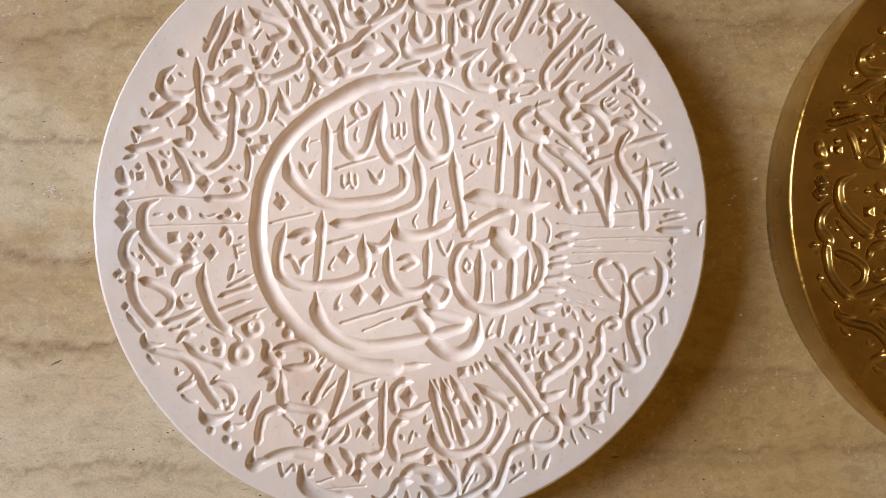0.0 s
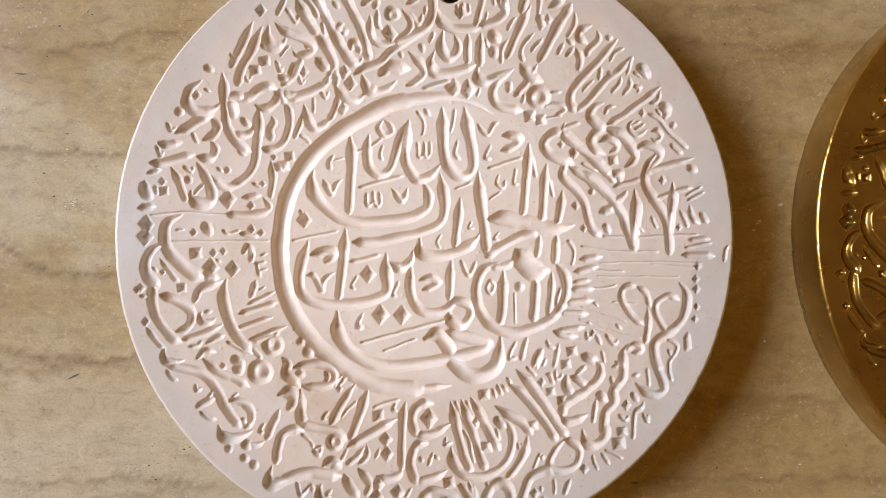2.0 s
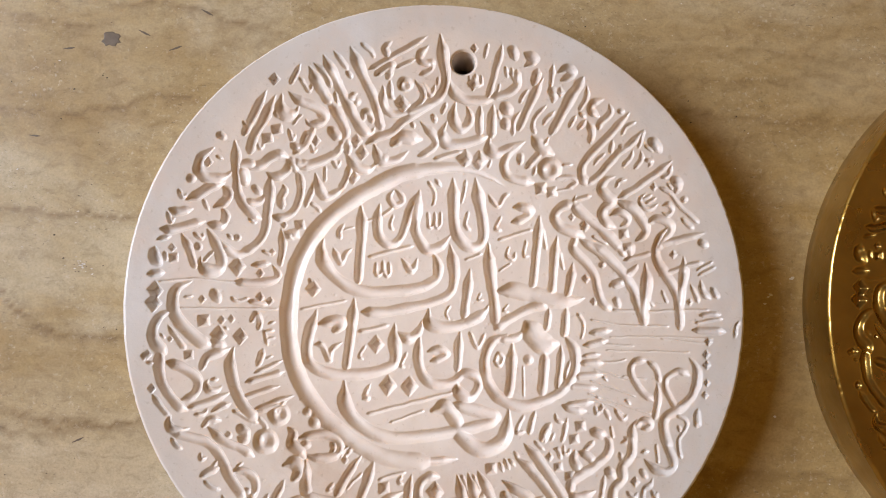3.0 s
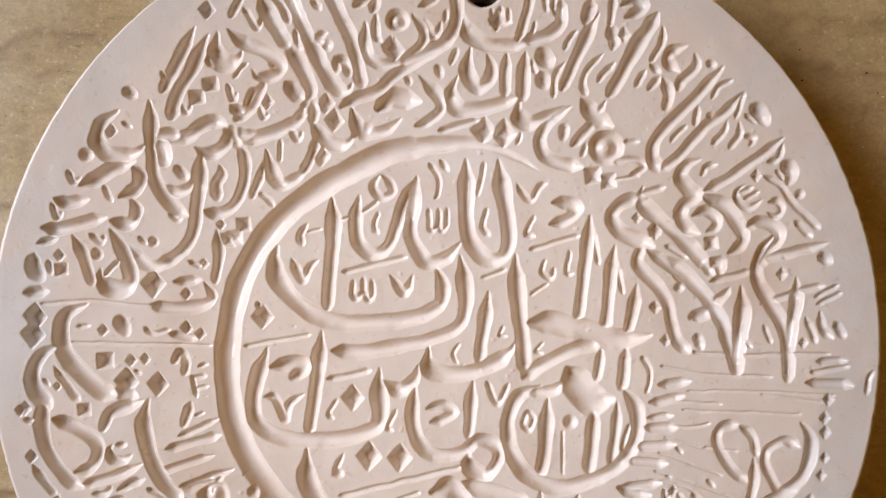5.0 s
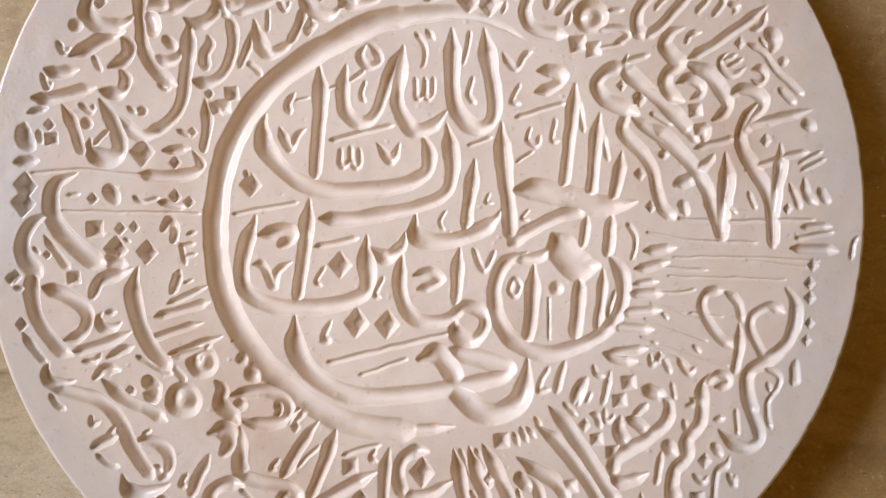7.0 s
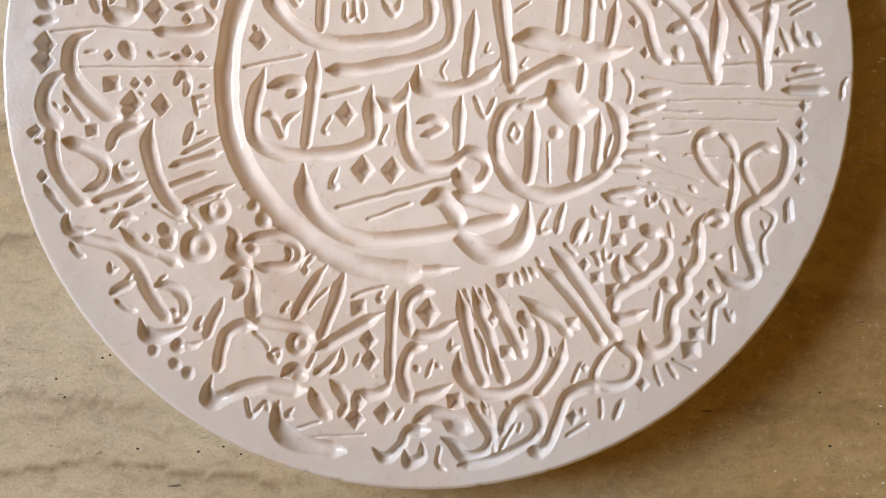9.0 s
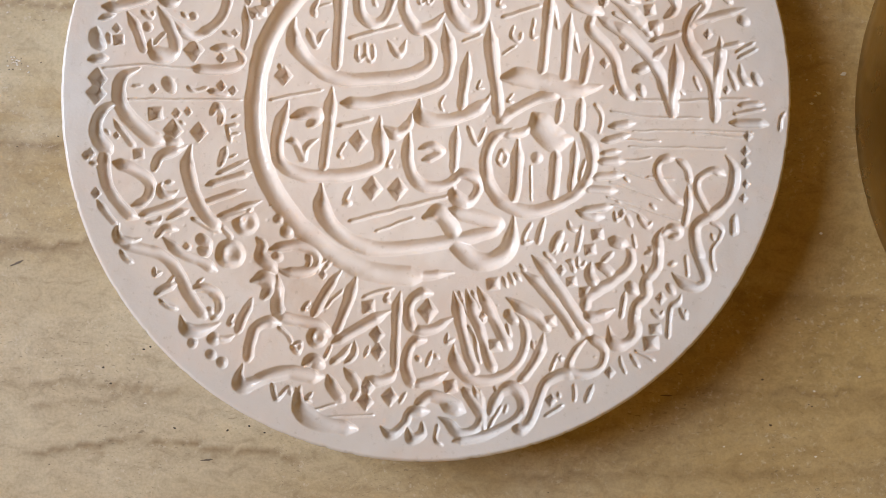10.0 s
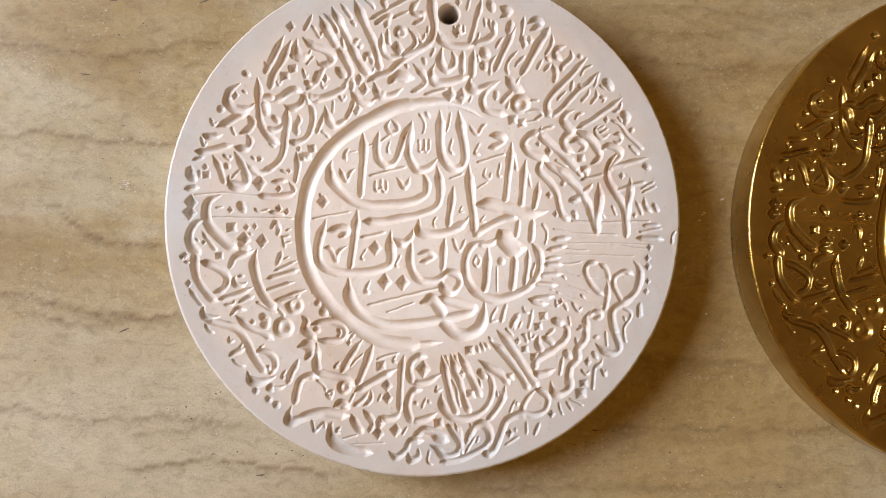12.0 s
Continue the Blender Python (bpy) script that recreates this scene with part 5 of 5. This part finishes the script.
def plaque(name, radius, thick, mat, rings, spokes, label, hole, depth=1.0):
    """A round plaque, built in millimetres: carved face with a worn edge, side wall, and the bored hole."""
    base = new(name)
    scale = radius / 125.0
    edge = [(124.05, -0.05), (124.35, -0.25), (124.6, -0.55), (124.9, -0.9), (125.0, -1.4)]
    r = np.concatenate([np.linspace(0.25, 123.8, rings), [e[0] for e in edge]])
    drop = np.concatenate([np.zeros(rings), [e[1] for e in edge]])
    chips = np.r_[np.random.RandomState(9).uniform(0, 1, 500) ** 9, 0]
    # the spokes double twice on the way out, so that the quads stay of one size
    count = np.where(r < 31, spokes // 4, np.where(r < 62, spokes // 2, spokes))
    first = np.concatenate([[0], np.cumsum(count)])
    pts, quads, tris = [], [], []
    for k, (R, fall, n) in enumerate(zip(r, drop, count)):
        th = np.arange(n) * (2 * np.pi / n)
        wear = 0.3 + 0.3 * np.cos(2 * th) - 1.6 * np.sin(th) + 0.12 * np.sin(th * 3 + 1) + 0.05 * np.sin(th * 11) + 0.025 * np.sin(th * 61 + 2) - 0.35 * np.interp(th / (2 * np.pi) * 500, np.arange(501), chips)
        out = R + max(0.0, (R - 115) / 10) ** 2 * wear
        x, y = out * np.cos(th), out * np.sin(th)
        z = depth * sampled(HEIGHT, x, y) + fall + thick * 1000
        if hole:
            d = np.hypot(x - HOLE[0], y - HOLE[1])
            z = z - 1.5 * np.clip(HOLE[2] + 0.8 - d, 0, 0.8)
        pts.append(np.stack([x * scale, y * scale, z], -1))
        if k == 0:
            continue
        a, b, i = first[k - 1], first[k], np.arange(count[k - 1])
        nxt = (i + 1) % count[k - 1]
        if count[k] == count[k - 1]:
            quads.append(np.stack([a + i, b + i, b + nxt, a + nxt], -1))
        else:
            tris += [np.stack(t, -1) for t in ((a + i, b + 2 * i, b + 2 * i + 1), (a + i, b + 2 * i + 1, a + nxt), (a + nxt, b + 2 * i + 1, b + 2 * nxt))]
    pts = np.vstack(pts + [[[0, 0, thick * 1000 + depth * float(HEIGHT[SIDE // 2, SIDE // 2])]]]) / 1000
    quads = np.vstack(quads)
    i = np.arange(count[0])
    tris = np.vstack(tris + [np.stack([np.full(count[0], len(pts) - 1), i, (i + 1) % count[0]], -1)])
    if hole:
        c = pts[quads].mean(1) * 1000 / np.array([scale, scale, 1])
        quads = quads[np.hypot(c[:, 0] - HOLE[0], c[:, 1] - HOLE[1]) > HOLE[2]]
    me = bpy.data.meshes.new("carved_face")
    me.vertices.add(len(pts))
    me.vertices.foreach_set("co", pts.astype(np.float32).ravel())
    loops = np.concatenate([quads.ravel(), tris.ravel()]).astype(np.int32)
    starts = np.concatenate([np.arange(len(quads)) * 4, len(quads) * 4 + np.arange(len(tris)) * 3]).astype(np.int32)
    me.loops.add(len(loops))
    me.loops.foreach_set("vertex_index", loops)
    me.polygons.add(len(starts))
    me.polygons.foreach_set("loop_start", starts)
    me.polygons.foreach_set("use_smooth", np.ones(len(starts), bool))
    me.update(calc_edges=True)
    me.validate()
    me.materials.append(mat)
    face = new("carved_face", me)
    face.parent = base
    # side wall, from the worn edge down to the table
    lip = pts[first[-2]:first[-1]:4]
    m = len(lip)
    levels = [(1.0, lip[:, 2]), (1.0005, lip[:, 2] * 0.66), (0.9985, lip[:, 2] * 0.33), (0.998, lip[:, 2] * 0.04), (0.992, lip[:, 2] * 0.0)]
    sv = np.vstack([np.stack([lip[:, 0] * s, lip[:, 1] * s, h], -1) for s, h in levels])
    sf = [(a * m + b, (a + 1) * m + b, (a + 1) * m + (b + 1) % m, a * m + (b + 1) % m) for a in range(len(levels) - 1) for b in range(m)]
    sf.append(tuple(range((len(levels) - 1) * m, len(levels) * m)))
    mesh_object("side_wall", sv, sf, mat, base, smooth=True)
    if hole:
        ring = [(math.cos(a), math.sin(a)) for a in np.linspace(0, 2 * np.pi, 48, endpoint=False)]
        hv = [((HOLE[0] + HOLE[2] * k * c) / 1000, (HOLE[1] + HOLE[2] * k * s) / 1000, h) for k, h in ((1.06, thick - 0.0006), (0.62, 0.0002)) for c, s in ring]
        hf = [(b, (b + 1) % 48, 48 + (b + 1) % 48, 48 + b) for b in range(48)]
        mesh_object("hanging_hole", hv, hf, mat, base, "round hole bored through near the edge", smooth=True)
    return tagged(base, label, "carved plaque", group="calligraphy plaques")


THICK = 0.0233
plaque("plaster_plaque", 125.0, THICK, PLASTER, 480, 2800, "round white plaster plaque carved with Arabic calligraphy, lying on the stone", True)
gold = plaque("gold_plaque", 122.5, 0.0265, GOLD, 330, 1400, "round glossy dark gold plaque carved with Arabic calligraphy", False, 0.95)
gold.location, gold.rotation_euler = (0.2806, 0.0070, 0.0), (0, 0, radians(-2.5))

# ---- marks in the stone ----
def blob(name, x, y, rx, ry, mat, rise=0.00012, turn=0.0, seed=0, label=""):
    rnd = random.Random(seed)
    n = 18
    v = [(0, 0, rise)]
    for a in range(n):
        k = 1 + rnd.uniform(-0.22, 0.22)
        u, w = math.cos(2 * math.pi * a / n) * rx * k, math.sin(2 * math.pi * a / n) * ry * k
        v.append((u * 0.85, w * 0.85, rise))
    for a in range(n):
        v.append((v[1 + a][0] / 0.85, v[1 + a][1] / 0.85, 0.0))
    f = [(0, 1 + a, 1 + (a + 1) % n) for a in range(n)] + [(1 + a, 1 + n + a, 1 + n + (a + 1) % n, 1 + (a + 1) % n) for a in range(n)]
    ob = mesh_object(name, v, f, mat, floor, label)
    ob.location, ob.rotation_euler = (x, y, 0.0), (0, 0, turn)
    return ob


blob("stain", -0.1465, 0.1106, 0.0040, 0.0034, STAIN, seed=1, label="round brown stain")

# three meshes shared by the small marks
def small_mark(name, mesh_from, x, y, size, turn):
    ob = new(name, mesh_from.data)
    ob.parent = floor
    ob.location, ob.rotation_euler, ob.scale = (x, y, 0.0), (0, 0, turn), (size, size, 1)
    return ob


FIRST = {}


def pit_mark(x, y, size, name="pit", mat=PIT, rx=0.0005, ry=0.00036):
    if name not in FIRST:
        FIRST[name] = blob(name, x, y, rx, ry, mat, seed=5)
        FIRST[name].scale = (size, size, 1)
        return FIRST[name]
    return small_mark(name, FIRST[name], x, y, size * (0.8 + 0.4 * random.random()), random.uniform(-0.5, 0.5))


def crack(x, y, size):
    pit_mark(x, y, size, "crack", STAIN, 0.0008, 0.00012)


def fleck(x, y, size):
    pit_mark(x, y, size, "fleck", CHALK, 0.0005, 0.0003)


pit_mark(-0.1130, -0.1071, 0.9)
pit_mark(-0.1160, -0.1013, 0.9)
pit_mark(-0.1013, -0.0941, 0.9)
pit_mark(-0.0989, -0.0931, 0.9)
pit_mark(-0.0888, -0.1227, 0.9)
pit_mark(-0.0692, -0.1229, 0.9)
pit_mark(-0.0613, -0.1210, 0.9)
pit_mark(-0.0555, -0.1232, 0.9)
pit_mark(0.1272, -0.0972, 0.9)
pit_mark(0.1457, -0.1064, 0.9)
pit_mark(0.1307, -0.1139, 0.9)
pit_mark(-0.1491, 0.0942, 0.8)
pit_mark(-0.1472, 0.0932, 0.8)
pit_mark(-0.1494, 0.0687, 0.8)
pit_mark(-0.1661, 0.0743, 0.8)
pit_mark(-0.1612, 0.0877, 0.8)
pit_mark(0.1286, 0.0862, 0.8)
pit_mark(0.1089, 0.0830, 0.8)
pit_mark(-0.1562, 0.0407, 0.8)
pit_mark(-0.1657, 0.0233, 0.8)
pit_mark(-0.1610, 0.0134, 0.8)
pit_mark(-0.1436, 0.0107, 0.8)
pit_mark(0.1827, -0.0866, 0.7)
pit_mark(0.1877, -0.1293, 0.7)
pit_mark(-0.1937, -0.0812, 0.7)
crack(0.0921, -0.1043, 2.6)
crack(-0.0764, -0.1340, 2.6)
crack(-0.1646, 0.1058, 3.0)
crack(-0.1178, 0.1075, 3.0)
crack(-0.1319, 0.1138, 3.0)
crack(-0.1048, 0.1240, 3.0)
crack(-0.1495, -0.0639, 3.0)
crack(-0.1772, 0.0664, 3.0)
fleck(-0.1237, -0.1187, 0.9)
fleck(0.1138, -0.1223, 0.9)
fleck(0.1476, -0.1248, 0.9)
fleck(0.1463, -0.1008, 0.9)
fleck(0.1202, -0.1248, 0.9)
fleck(-0.1685, 0.1001, 1.0)
fleck(-0.1560, 0.0339, 1.0)
fleck(-0.1567, 0.0290, 1.0)
fleck(0.1537, 0.0166, 2.6)
fleck(0.1446, 0.0092, 2.0)
fleck(0.1436, 0.0082, 1.4)
fleck(0.1422, 0.0052, 1.4)
fleck(0.1402, 0.0140, 0.9)
fleck(0.1470, -0.0425, 1.0)
fleck(-0.1837, 0.0514, 1.0)
fleck(0.1242, 0.1175, 1.0)
fleck(0.1628, -0.0949, 0.9)
fleck(0.1473, -0.0428, 0.9)
fleck(0.1706, -0.0702, 0.9)
fleck(-0.1583, -0.1257, 0.9)
fleck(-0.0999, -0.1140, 0.9)
# a bruised, flaking patch in the stone
for k in range(16):
    fleck(-0.1535 + random.gauss(0, 0.0028), 0.0104 + random.gauss(0, 0.0022), random.uniform(0.5, 1.3))
for k in range(6):
    pit_mark(-0.1535 + random.gauss(0, 0.003), 0.0104 + random.gauss(0, 0.0025), random.uniform(0.3, 0.6))
# fine pits and pale grains strewn over the rest
for k in range(150):
    pit_mark(random.uniform(-0.26, 0.2), random.uniform(-0.2, 0.18), random.uniform(0.25, 0.55))
for k in range(110):
    fleck(random.uniform(-0.26, 0.2), random.uniform(-0.2, 0.18), random.uniform(0.3, 0.7))
